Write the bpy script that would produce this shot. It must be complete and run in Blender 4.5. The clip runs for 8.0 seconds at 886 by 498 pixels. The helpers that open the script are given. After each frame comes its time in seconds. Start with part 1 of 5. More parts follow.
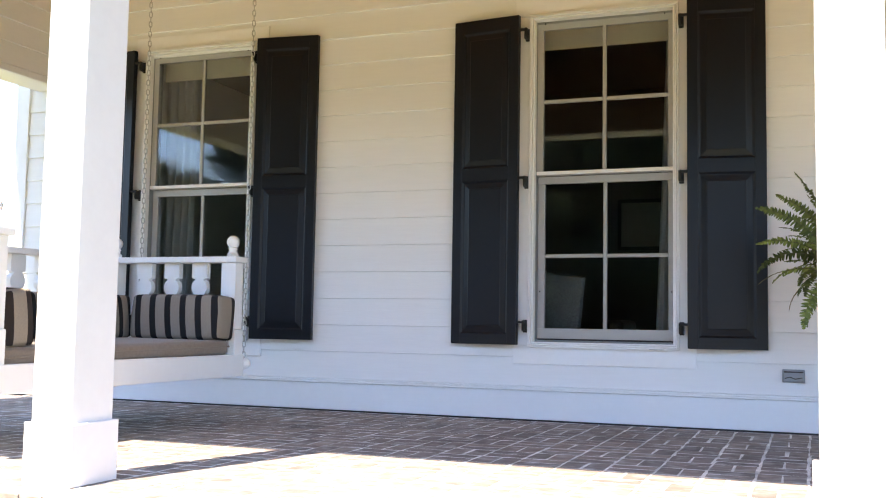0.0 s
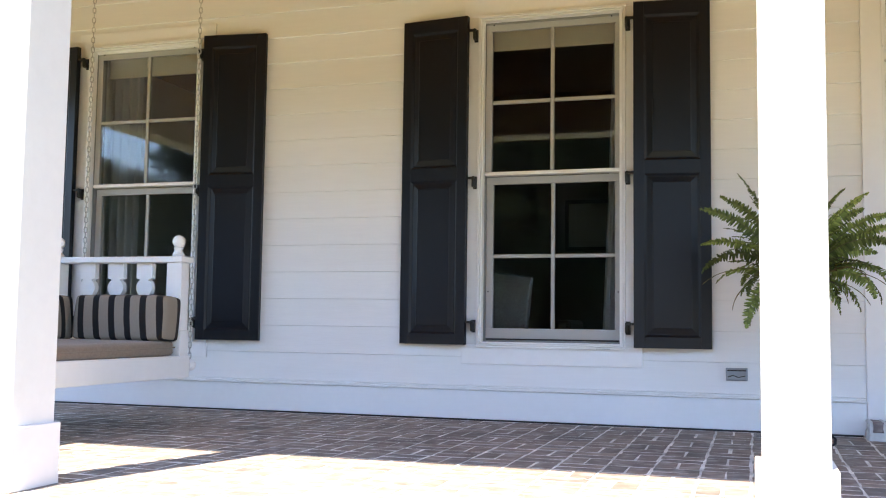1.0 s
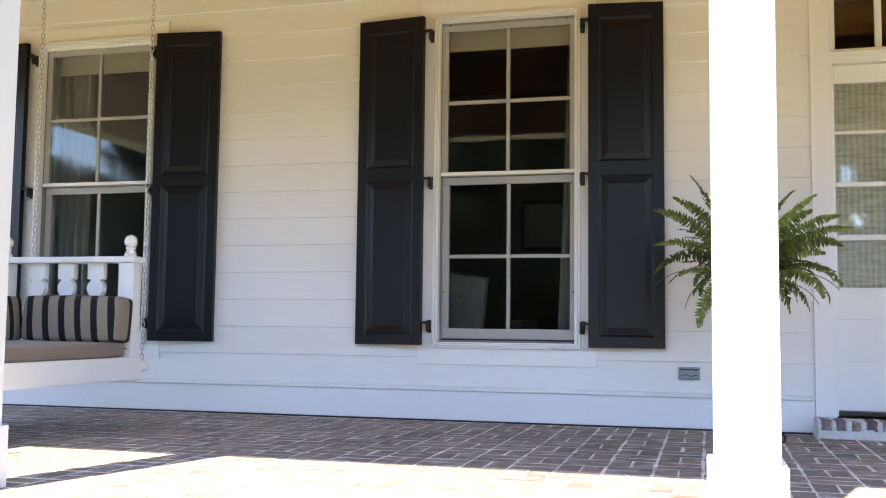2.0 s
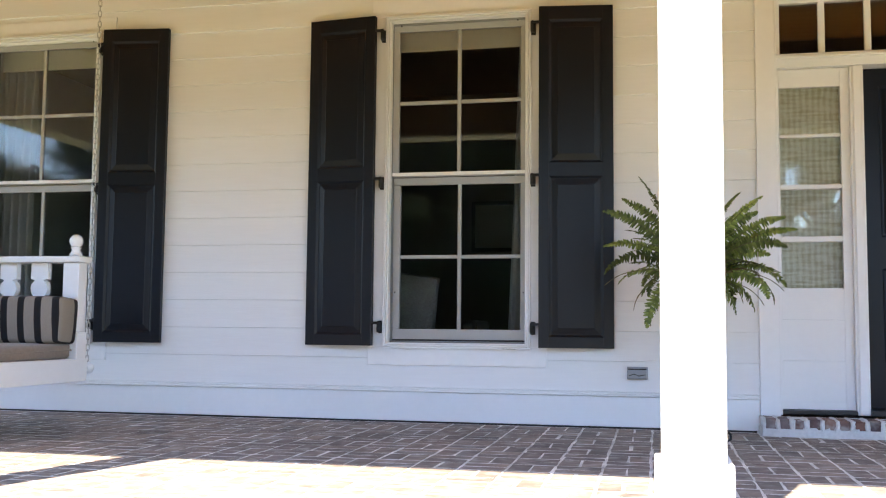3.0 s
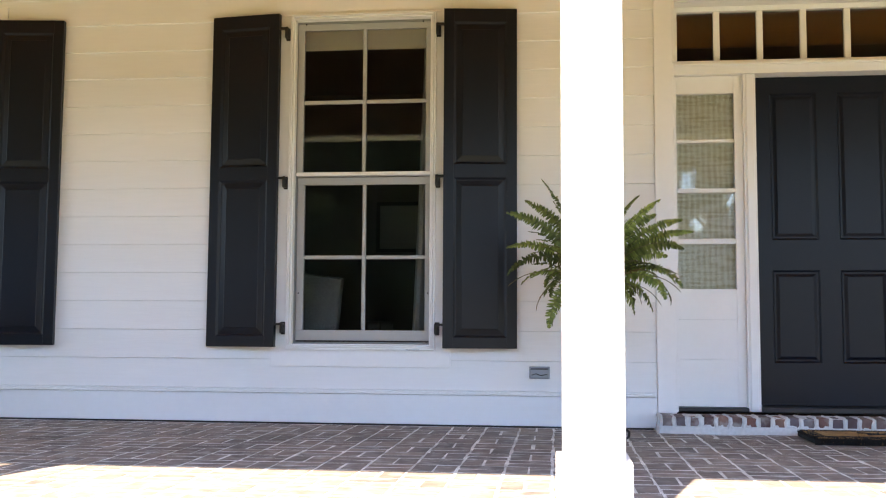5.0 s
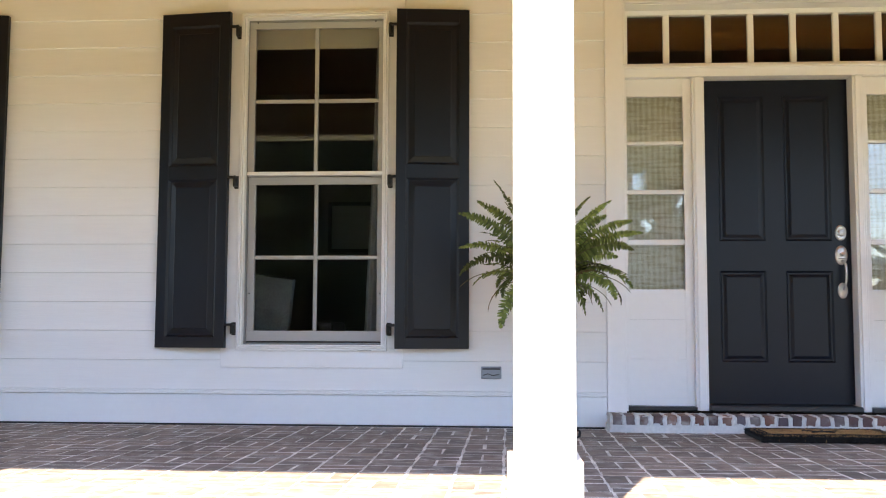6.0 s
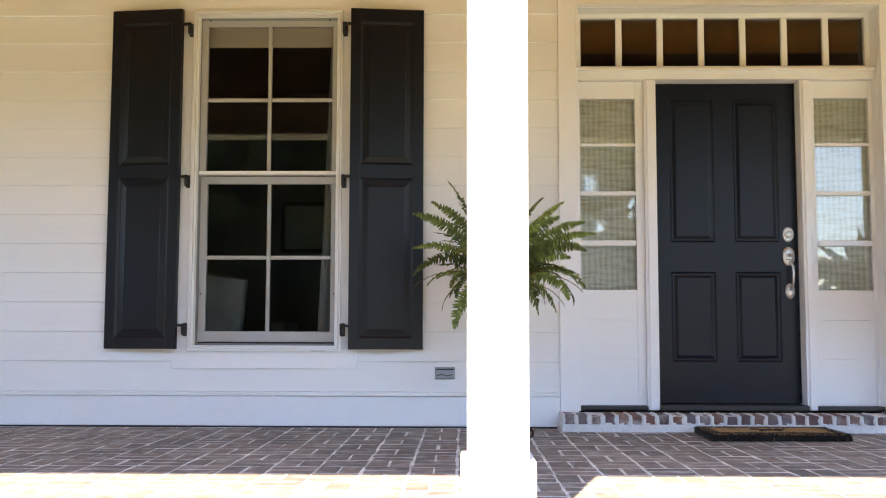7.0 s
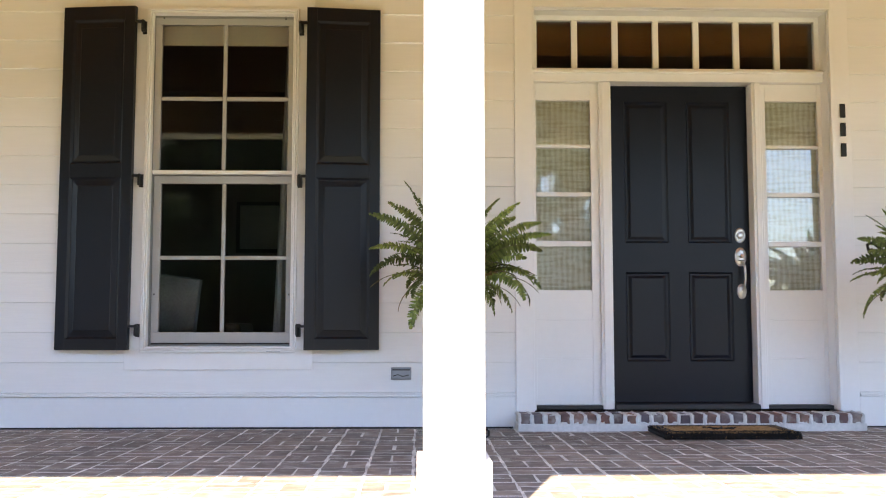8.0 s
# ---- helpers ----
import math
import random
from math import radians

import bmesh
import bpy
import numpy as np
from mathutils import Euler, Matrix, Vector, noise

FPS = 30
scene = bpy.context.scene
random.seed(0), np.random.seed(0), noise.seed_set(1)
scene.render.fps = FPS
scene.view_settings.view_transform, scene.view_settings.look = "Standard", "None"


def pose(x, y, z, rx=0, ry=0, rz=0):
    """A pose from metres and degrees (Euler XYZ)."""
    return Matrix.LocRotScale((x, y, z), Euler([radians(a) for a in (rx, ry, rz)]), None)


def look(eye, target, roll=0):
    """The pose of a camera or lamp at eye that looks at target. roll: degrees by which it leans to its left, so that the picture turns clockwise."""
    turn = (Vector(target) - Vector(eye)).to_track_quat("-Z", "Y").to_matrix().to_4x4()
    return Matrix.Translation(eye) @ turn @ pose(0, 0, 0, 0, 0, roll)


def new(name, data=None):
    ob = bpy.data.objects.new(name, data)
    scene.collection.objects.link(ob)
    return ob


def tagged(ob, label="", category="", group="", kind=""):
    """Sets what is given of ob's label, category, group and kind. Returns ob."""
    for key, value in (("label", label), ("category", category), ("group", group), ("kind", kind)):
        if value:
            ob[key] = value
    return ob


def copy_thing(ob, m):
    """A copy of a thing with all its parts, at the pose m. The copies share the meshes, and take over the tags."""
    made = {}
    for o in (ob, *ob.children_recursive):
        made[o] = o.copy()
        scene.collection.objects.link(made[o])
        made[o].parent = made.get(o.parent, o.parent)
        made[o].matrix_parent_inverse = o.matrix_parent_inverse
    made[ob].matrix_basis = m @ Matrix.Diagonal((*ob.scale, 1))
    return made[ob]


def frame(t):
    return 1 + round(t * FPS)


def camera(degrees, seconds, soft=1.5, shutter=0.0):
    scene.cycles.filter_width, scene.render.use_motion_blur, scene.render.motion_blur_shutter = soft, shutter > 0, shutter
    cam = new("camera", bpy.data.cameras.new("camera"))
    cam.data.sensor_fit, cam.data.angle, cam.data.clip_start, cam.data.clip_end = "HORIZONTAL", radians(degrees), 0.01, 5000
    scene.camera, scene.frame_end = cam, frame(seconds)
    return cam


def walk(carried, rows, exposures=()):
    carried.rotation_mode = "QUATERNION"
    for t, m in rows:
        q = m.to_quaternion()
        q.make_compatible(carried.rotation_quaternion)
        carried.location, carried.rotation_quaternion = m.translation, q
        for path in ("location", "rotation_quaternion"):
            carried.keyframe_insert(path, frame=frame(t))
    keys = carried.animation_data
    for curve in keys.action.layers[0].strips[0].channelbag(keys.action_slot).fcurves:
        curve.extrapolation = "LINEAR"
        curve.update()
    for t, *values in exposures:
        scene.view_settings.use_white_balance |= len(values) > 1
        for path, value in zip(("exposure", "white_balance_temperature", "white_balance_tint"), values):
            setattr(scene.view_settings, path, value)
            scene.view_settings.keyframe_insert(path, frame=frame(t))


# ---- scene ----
# The porch floor is z = 0, the house wall runs along x at y = 6.4; the camera stands on the lawn and turns on the spot.
EYE = 0.63
cam = camera(48.28, 8.0, soft=1.1)
TURNS = [
    (0.0, 94.354, -0.91, 20.424), (0.5, 94.384, -0.82, 18.834), (1.0, 94.402, -0.753, 17.453), (1.5, 94.422, -0.674, 16.222),
    (3.0, 94.505, -0.528, 12.059), (3.5, 94.528, -0.455, 10.672), (4.0, 94.554, -0.409, 9.292), (4.5, 94.57, -0.38, 7.915),
    (6.0, 94.621, -0.217, 3.765), (6.5, 94.634, -0.178, 2.402), (7.0, 94.654, -0.135, 1.095), (7.5, 94.661, -0.09, -0.185),
    (8.0, 94.677, -0.005, -1.429),
]
walk(cam, [(t, pose(0, 0, EYE, rx, ry, rz)) for t, rx, ry, rz in TURNS], exposures=[(0.0, 2.34, 6000, 15), (8.0, 2.39, 6500, 17)])

# ---- world and sun ----
SUN_TO = Vector((-0.285, -1.0, 1.867)).normalized()
world = bpy.data.worlds.new("world")
scene.world = world
world.use_nodes = True
wn = world.node_tree.nodes
sky = wn.new("ShaderNodeTexSky")
sky.sky_type = "NISHITA"
sky.sun_disc = False
sky.dust_density = 0.35
sky.sun_elevation = math.asin(SUN_TO.z)
sky.sun_rotation = math.atan2(SUN_TO.x, SUN_TO.y)
wn["Background"].inputs["Strength"].default_value = 0.13
world.node_tree.links.new(sky.outputs[0], wn["Background"].inputs["Color"])
sun = new("sun", bpy.data.lights.new("sun", "SUN"))
sun.data.energy, sun.data.angle, sun.data.color = 4.5, radians(0.53), (1.0, 0.85, 0.64)
sun.matrix_world = look((-6, -20, 40), Vector((-6, -20, 40)) - SUN_TO)


# ---- materials ----
def material(name, color, rough=0.5, metal=0.0, vary=0.08, grain=0.0, scale=6.0, bump=0.0, bump_scale=60.0, spec=0.5, per_object=0.0, per_island=0.0, stretch=(1, 1, 1), sheen=0.0):
    """Colour with slow stains and fine grain, and a little relief."""
    m = bpy.data.materials.new(name)
    m.use_nodes = True
    n, l = m.node_tree.nodes, m.node_tree.links
    b = n["Principled BSDF"]
    b.inputs["Roughness"].default_value = rough
    b.inputs["Metallic"].default_value = metal
    b.inputs["Specular IOR Level"].default_value = spec
    if sheen:
        b.inputs["Sheen Weight"].default_value = sheen
    co = n.new("ShaderNodeTexCoord")
    mp = n.new("ShaderNodeMapping")
    mp.inputs["Scale"].default_value = stretch
    l.new(co.outputs["Object"], mp.inputs[0])
    slow = n.new("ShaderNodeTexNoise")
    slow.inputs["Scale"].default_value = scale * 0.25
    slow.inputs["Detail"].default_value = 5
    fine = n.new("ShaderNodeTexNoise")
    fine.inputs["Scale"].default_value = scale * 6
    fine.inputs["Detail"].default_value = 4
    l.new(mp.outputs[0], slow.inputs["Vector"])
    l.new(mp.outputs[0], fine.inputs["Vector"])

    def ranged(src, lo, hi):
        r = n.new("ShaderNodeMapRange")
        r.inputs[1].default_value, r.inputs[2].default_value = 0.3, 0.7
        r.inputs[3].default_value, r.inputs[4].default_value = lo, hi
        l.new(src, r.inputs[0])
        return r.outputs[0]

    def times(a, c):
        x = n.new("ShaderNodeMath")
        x.operation = "MULTIPLY"
        l.new(a, x.inputs[0]), l.new(c, x.inputs[1])
        return x.outputs[0]

    k = times(ranged(slow.outputs[0], 1 - vary, 1 + vary), ranged(fine.outputs[0], 1 - grain, 1 + grain))
    if per_object:
        info = n.new("ShaderNodeObjectInfo")
        r = n.new("ShaderNodeMapRange")
        r.inputs[3].default_value, r.inputs[4].default_value = 1 - per_object, 1 + per_object
        l.new(info.outputs["Random"], r.inputs[0])
        k = times(k, r.outputs[0])
    if per_island:
        geo = n.new("ShaderNodeNewGeometry")
        r = n.new("ShaderNodeMapRange")
        r.inputs[3].default_value, r.inputs[4].default_value = 1 - per_island, 1 + per_island
        l.new(geo.outputs["Random Per Island"], r.inputs[0])
        k = times(k, r.outputs[0])
    mix = n.new("ShaderNodeVectorMath")
    mix.operation = "SCALE"
    mix.inputs[0].default_value = color
    l.new(k, mix.inputs["Scale"])
    l.new(mix.outputs[0], b.inputs["Base Color"])
    rr = ranged(slow.outputs[0], max(0.0, rough - 0.06), min(1.0, rough + 0.06))
    l.new(rr, b.inputs["Roughness"])
    if bump:
        bt = n.new("ShaderNodeTexNoise")
        bt.inputs["Scale"].default_value = bump_scale
        bt.inputs["Detail"].default_value = 4
        l.new(mp.outputs[0], bt.inputs["Vector"])
        bp = n.new("ShaderNodeBump")
        bp.inputs["Strength"].default_value = bump
        bp.inputs["Distance"].default_value = 0.004
        l.new(bt.outputs[0], bp.inputs["Height"])
        l.new(bp.outputs[0], b.inputs["Normal"])
    return m


WHITE = material("white_siding_paint", (0.80, 0.79, 0.765), 0.55, vary=0.025, grain=0.012, scale=3, bump=0.12, bump_scale=45, stretch=(0.25, 1, 3))
TRIM = material("white_trim_paint", (0.82, 0.81, 0.79), 0.42, vary=0.02, grain=0.01, scale=4, bump=0.06, bump_scale=50)
# jamb coloured darker than the sash to carry the shade of the recess
JAMB = material("recess_shaded_jamb", (0.24, 0.24, 0.23), 0.5, vary=0.04, grain=0.01)
SASH = material("almond_sash", (0.40, 0.395, 0.375), 0.45, vary=0.03, grain=0.01)
BLACK = material("black_shutter_paint", (0.0034, 0.0052, 0.0098), 0.40, vary=0.15, grain=0.05, scale=5, bump=0.08, bump_scale=60, spec=0.34)
DOOR = material("black_door_paint", (0.0054, 0.0075, 0.0145), 0.34, vary=0.12, grain=0.04, scale=4, bump=0.06, bump_scale=60, spec=0.25)
IRON = material("black_iron", (0.012, 0.012, 0.012), 0.5, metal=0.3, vary=0.2, grain=0.1)
# trim white toned down, putting shade on the columns' side faces into the colour
COLUMN = material("toned_column_white", (0.725, 0.70, 0.685), 0.45, vary=0.03, grain=0.015, scale=4, bump=0.06, bump_scale=50)
NICKEL = material("satin_nickel", (0.66, 0.66, 0.65), 0.42, metal=1.0, vary=0.05)
CHAIN = material("galvanised_chain", (0.46, 0.45, 0.43), 0.45, metal=0.5, vary=0.15)
GREY_METAL = material("grey_metal", (0.28, 0.30, 0.32), 0.45, metal=0.5, vary=0.1)
SILL = material("dark_bronze_sill", (0.03, 0.028, 0.027), 0.45, metal=0.3, vary=0.2)
MORTAR = material("pale_mortar", (0.66, 0.635, 0.585), 0.95, vary=0.4, grain=0.3, scale=22, bump=0.5, bump_scale=90)
MORTAR_STEP = material("white_mortar", (0.62, 0.605, 0.58), 0.95, vary=0.12, grain=0.08, scale=8, bump=0.6, bump_scale=60)
CEIL_WOOD = material("stained_board_ceiling", (0.60, 0.275, 0.062), 0.45, vary=0.3, grain=0.3, scale=5, stretch=(0.12, 2.5, 1), per_island=0.3)
DARK_WOOD = material("dark_stained_board", (0.115, 0.079, 0.046), 0.55, vary=0.3, grain=0.3, scale=5, stretch=(0.12, 1, 2.5))
CANVAS = material("tan_canvas", (0.225, 0.175, 0.128), 0.9, vary=0.08, grain=0.08, scale=10, bump=0.25, bump_scale=350, sheen=0.2)
CREAM = material("cream_roller_shade", (0.62, 0.58, 0.48), 0.85, vary=0.04, grain=0.04, scale=10)
DRAPE = material("white_drape", (0.60, 0.60, 0.585), 0.9, vary=0.05, grain=0.03)
# beige darkened so the dimness of the room is in its colour
ROOM = material("room_paint_darkened", (0.13, 0.12, 0.105), 0.9, vary=0.05)
ROOM_FLOOR = material("room_wood_floor", (0.05, 0.03, 0.02), 0.5, vary=0.2, grain=0.2, stretch=(0.2, 2, 1))
PILLOW_IN = material("grey_print_fabric", (0.14, 0.14, 0.13), 0.9, vary=0.4, grain=0.25, scale=14)
PICTURE = material("picture_paper", (0.30, 0.29, 0.26), 0.8, vary=0.2)
ROOFING = material("roof_shingles", (0.09, 0.085, 0.08), 0.9, vary=0.2, grain=0.2)
BARK = material("bark", (0.10, 0.075, 0.055), 0.95, vary=0.3, grain=0.3, bump=0.8, bump_scale=12)
POT = material("dark_glazed_pot", (0.03, 0.03, 0.03), 0.35, vary=0.2)
SOIL = material("potting_soil", (0.05, 0.035, 0.025), 1.0, vary=0.3, grain=0.3)
STEM = material("frond_stem", (0.085, 0.07, 0.025), 0.6, vary=0.2)


def brick_material(name, shades, island=False):
    """Worn brick: its own shade for each piece, mottling, mortar smear and pitting."""
    m = bpy.data.materials.new(name)
    m.use_nodes = True
    n, l = m.node_tree.nodes, m.node_tree.links
    b = n["Principled BSDF"]
    b.inputs["Roughness"].default_value = 0.88
    ramp = n.new("ShaderNodeValToRGB")
    if island:
        g = n.new("ShaderNodeNewGeometry")
        l.new(g.outputs["Random Per Island"], ramp.inputs[0])
    else:
        g = n.new("ShaderNodeObjectInfo")
        l.new(g.outputs["Random"], ramp.inputs[0])
    e = ramp.color_ramp.elements
    while len(e) < len(shades):
        e.new(0.5)
    for i, c in enumerate(shades):
        e[i].position = i / (len(shades) - 1)
        e[i].color = (*c, 1)
    geo = n.new("ShaderNodeNewGeometry")
    mott = n.new("ShaderNodeTexNoise")
    mott.inputs["Scale"].default_value, mott.inputs["Detail"].default_value = 14, 6
    l.new(geo.outputs["Position"], mott.inputs["Vector"])
    r = n.new("ShaderNodeMapRange")
    r.inputs[1].default_value, r.inputs[2].default_value, r.inputs[3].default_value, r.inputs[4].default_value = 0.3, 0.7, 0.72, 1.25
    l.new(mott.outputs[0], r.inputs[0])
    stain = n.new("ShaderNodeTexNoise")
    stain.inputs["Scale"].default_value, stain.inputs["Detail"].default_value = 1.1, 3
    l.new(geo.outputs["Position"], stain.inputs["Vector"])
    st = n.new("ShaderNodeMapRange")
    st.inputs[1].default_value, st.inputs[2].default_value, st.inputs[3].default_value, st.inputs[4].default_value = 0.35, 0.65, 0.82, 1.12
    l.new(stain.outputs[0], st.inputs[0])
    both = n.new("ShaderNodeMath")
    both.operation = "MULTIPLY"
    l.new(r.outputs[0], both.inputs[0]), l.new(st.outputs[0], both.inputs[1])
    sc = n.new("ShaderNodeVectorMath")
    sc.operation = "SCALE"
    l.new(ramp.outputs[0], sc.inputs[0]), l.new(both.outputs[0], sc.inputs["Scale"])
    smear = n.new("ShaderNodeTexNoise")
    smear.inputs["Scale"].default_value, smear.inputs["Detail"].default_value = 11, 8
    l.new(geo.outputs["Position"], smear.inputs["Vector"])
    sr = n.new("ShaderNodeMapRange")
    sr.inputs[1].default_value, sr.inputs[2].default_value, sr.inputs[3].default_value, sr.inputs[4].default_value = 0.52, 0.68, 0.0, 0.62
    l.new(smear.outputs[0], sr.inputs[0])
    mx = n.new("ShaderNodeMix")
    mx.data_type = "RGBA"
    l.new(sr.outputs[0], mx.inputs[0]), l.new(sc.outputs[0], mx.inputs[6])
    mx.inputs[7].default_value = (0.42, 0.395, 0.35, 1)
    l.new(mx.outputs[2], b.inputs["Base Color"])
    pits = n.new("ShaderNodeTexNoise")
    pits.inputs["Scale"].default_value, pits.inputs["Detail"].default_value = 60, 5
    l.new(geo.outputs["Position"], pits.inputs["Vector"])
    bp = n.new("ShaderNodeBump")
    bp.inputs["Strength"].default_value, bp.inputs["Distance"].default_value = 0.5, 0.004
    l.new(pits.outputs[0], bp.inputs["Height"]), l.new(bp.outputs[0], b.inputs["Normal"])
    return m


PAVER_SHADES = ((0.262, 0.203, 0.159), (0.155, 0.134, 0.115), (0.270, 0.213, 0.168), (0.208, 0.176, 0.149), (0.295, 0.233, 0.183), (0.182, 0.155, 0.132), (0.242, 0.193, 0.157))
PAVER = brick_material("paver_brick", PAVER_SHADES)
PAVER_REST = brick_material("paver_brick_far", PAVER_SHADES, island=True)
STEP_BRICK = brick_material("step_brick", ((0.20, 0.10, 0.075), (0.10, 0.065, 0.065), (0.26, 0.15, 0.11), (0.13, 0.10, 0.11), (0.22, 0.17, 0.15)))


def glass_material(name, ior):
    m = bpy.data.materials.new(name)
    m.use_nodes = True
    b = m.node_tree.nodes["Principled BSDF"]
    b.inputs["Base Color"].default_value = (0.93, 0.96, 0.95, 1)
    b.inputs["Roughness"].default_value = 0.0
    b.inputs["IOR"].default_value = ior
    b.inputs["Transmission Weight"].default_value = 1.0
    return m


GLASS = glass_material("window_glass", 1.51)
DOOR_GLASS = glass_material("sidelight_glass", 1.66)



def stripe_material():
    """Woven canvas with broad dark stripes across the cushion's length."""
    m = bpy.data.materials.new("striped_canvas")
    m.use_nodes = True
    n, l = m.node_tree.nodes, m.node_tree.links
    b = n["Principled BSDF"]
    b.inputs["Roughness"].default_value = 0.92
    co = n.new("ShaderNodeTexCoord")
    sep = n.new("ShaderNodeSeparateXYZ")
    l.new(co.outputs["Generated"], sep.inputs[0])

    def op(kind, a, c):
        x = n.new("ShaderNodeMath")
        x.operation = kind
        l.new(a, x.inputs[0])
        x.inputs[1].default_value = c
        return x.outputs[0]

    along = n.new("ShaderNodeMath")
    l.new(op("MULTIPLY", sep.outputs[0], 6.0), along.inputs[0]), l.new(op("MULTIPLY", sep.outputs[2], 0.22), along.inputs[1])
    ph = op("FRACT", op("ADD", along.outputs[0], 0.42), 0)
    # a tan panel let into each end
    end = op("GREATER_THAN", op("ABSOLUTE", op("SUBTRACT", sep.outputs[0], 0.5), 0), 0.474)
    mid = op("LESS_THAN", op("ABSOLUTE", op("SUBTRACT", sep.outputs[1], 0.5), 0), 0.19)
    front = n.new("ShaderNodeMath")
    front.operation = "MULTIPLY"
    l.new(op("LESS_THAN", sep.outputs[1], 0.62), front.inputs[0]), l.new(op("GREATER_THAN", sep.outputs[0], 0.5), front.inputs[1])
    tan = n.new("ShaderNodeMath")
    tan.operation = "MAXIMUM"
    l.new(mid, tan.inputs[0]), l.new(front.outputs[0], tan.inputs[1])
    panel = n.new("ShaderNodeMath")
    panel.operation = "MULTIPLY"
    l.new(end, panel.inputs[0]), l.new(tan.outputs[0], panel.inputs[1])
    rim = n.new("ShaderNodeMath")
    rim.operation = "MAXIMUM"
    l.new(op("LESS_THAN", ph, 0.40), rim.inputs[0]), l.new(end, rim.inputs[1])
    free = op("SUBTRACT", panel.outputs[0], 1.0)
    both = n.new("ShaderNodeMath")
    both.operation = "MULTIPLY"
    l.new(rim.outputs[0], both.inputs[0]), l.new(op("ABSOLUTE", free, 0), both.inputs[1])
    dark = both.outputs[0]
    core = n.new("ShaderNodeMath")
    core.operation = "MULTIPLY"
    l.new(op("LESS_THAN", op("ABSOLUTE", op("SUBTRACT", ph, 0.20), 0), 0.15), core.inputs[0]), l.new(dark, core.inputs[1])
    edge = core.outputs[0]
    ramp = n.new("ShaderNodeMix")
    ramp.data_type = "RGBA"
    ramp.inputs[6].default_value, ramp.inputs[7].default_value = (0.26, 0.218, 0.168, 1), (0.018, 0.012, 0.010, 1)
    l.new(dark, ramp.inputs[0])
    two = n.new("ShaderNodeMix")
    two.data_type = "RGBA"
    two.inputs[7].default_value = (0.006, 0.0055, 0.006, 1)
    l.new(edge, two.inputs[0]), l.new(ramp.outputs[2], two.inputs[6])
    nz = n.new("ShaderNodeTexNoise")
    nz.inputs["Scale"].default_value = 160
    l.new(co.outputs["Object"], nz.inputs["Vector"])
    r = n.new("ShaderNodeMapRange")
    r.inputs[3].default_value, r.inputs[4].default_value = 0.8, 1.2
    l.new(nz.outputs[0], r.inputs[0])
    sc = n.new("ShaderNodeVectorMath")
    sc.operation = "SCALE"
    l.new(two.outputs[2], sc.inputs[0]), l.new(r.outputs[0], sc.inputs["Scale"])
    l.new(sc.outputs[0], b.inputs["Base Color"])
    bp = n.new("ShaderNodeBump")
    bp.inputs["Strength"].default_value, bp.inputs["Distance"].default_value = 0.25, 0.002
    l.new(nz.outputs[0], bp.inputs["Height"]), l.new(bp.outputs[0], b.inputs["Normal"])
    return m


STRIPES = stripe_material()


def woven_material():
    """Woven reed shade: uneven horizontal reeds crossed by vertical threads."""
    m = bpy.data.materials.new("woven_reed_shade")
    m.use_nodes = True
    n, l = m.node_tree.nodes, m.node_tree.links
    b = n["Principled BSDF"]
    b.inputs["Roughness"].default_value = 0.85
    co = n.new("ShaderNodeTexCoord")
    reed = n.new("ShaderNodeMapping")
    reed.inputs["Scale"].default_value = (8, 1, 85)
    l.new(co.outputs["Object"], reed.inputs[0])
    a = n.new("ShaderNodeTexNoise")
    a.inputs["Scale"].default_value, a.inputs["Detail"].default_value = 1.0, 3
    l.new(reed.outputs[0], a.inputs["Vector"])
    th = n.new("ShaderNodeTexWave")
    th.wave_type, th.bands_direction = "BANDS", "X"
    th.inputs["Scale"].default_value, th.inputs["Distortion"].default_value = 8.5, 2.6
    l.new(co.outputs["Object"], th.inputs["Vector"])
    mx = n.new("ShaderNodeMath")
    mx.operation = "MULTIPLY_ADD"
    mx.inputs[1].default_value = 0.2
    l.new(th.outputs["Fac"], mx.inputs[0]), l.new(a.outputs[0], mx.inputs[2])
    ramp = n.new("ShaderNodeValToRGB")
    ramp.color_ramp.elements[0].position, ramp.color_ramp.elements[0].color = 0.36, (0.66, 0.60, 0.41, 1)
    ramp.color_ramp.elements[1].position, ramp.color_ramp.elements[1].color = 0.70, (0.97, 0.95, 0.84, 1)
    l.new(mx.outputs[0], ramp.inputs[0]), l.new(ramp.outputs[0], b.inputs["Base Color"])
    return m


WOVEN = woven_material()


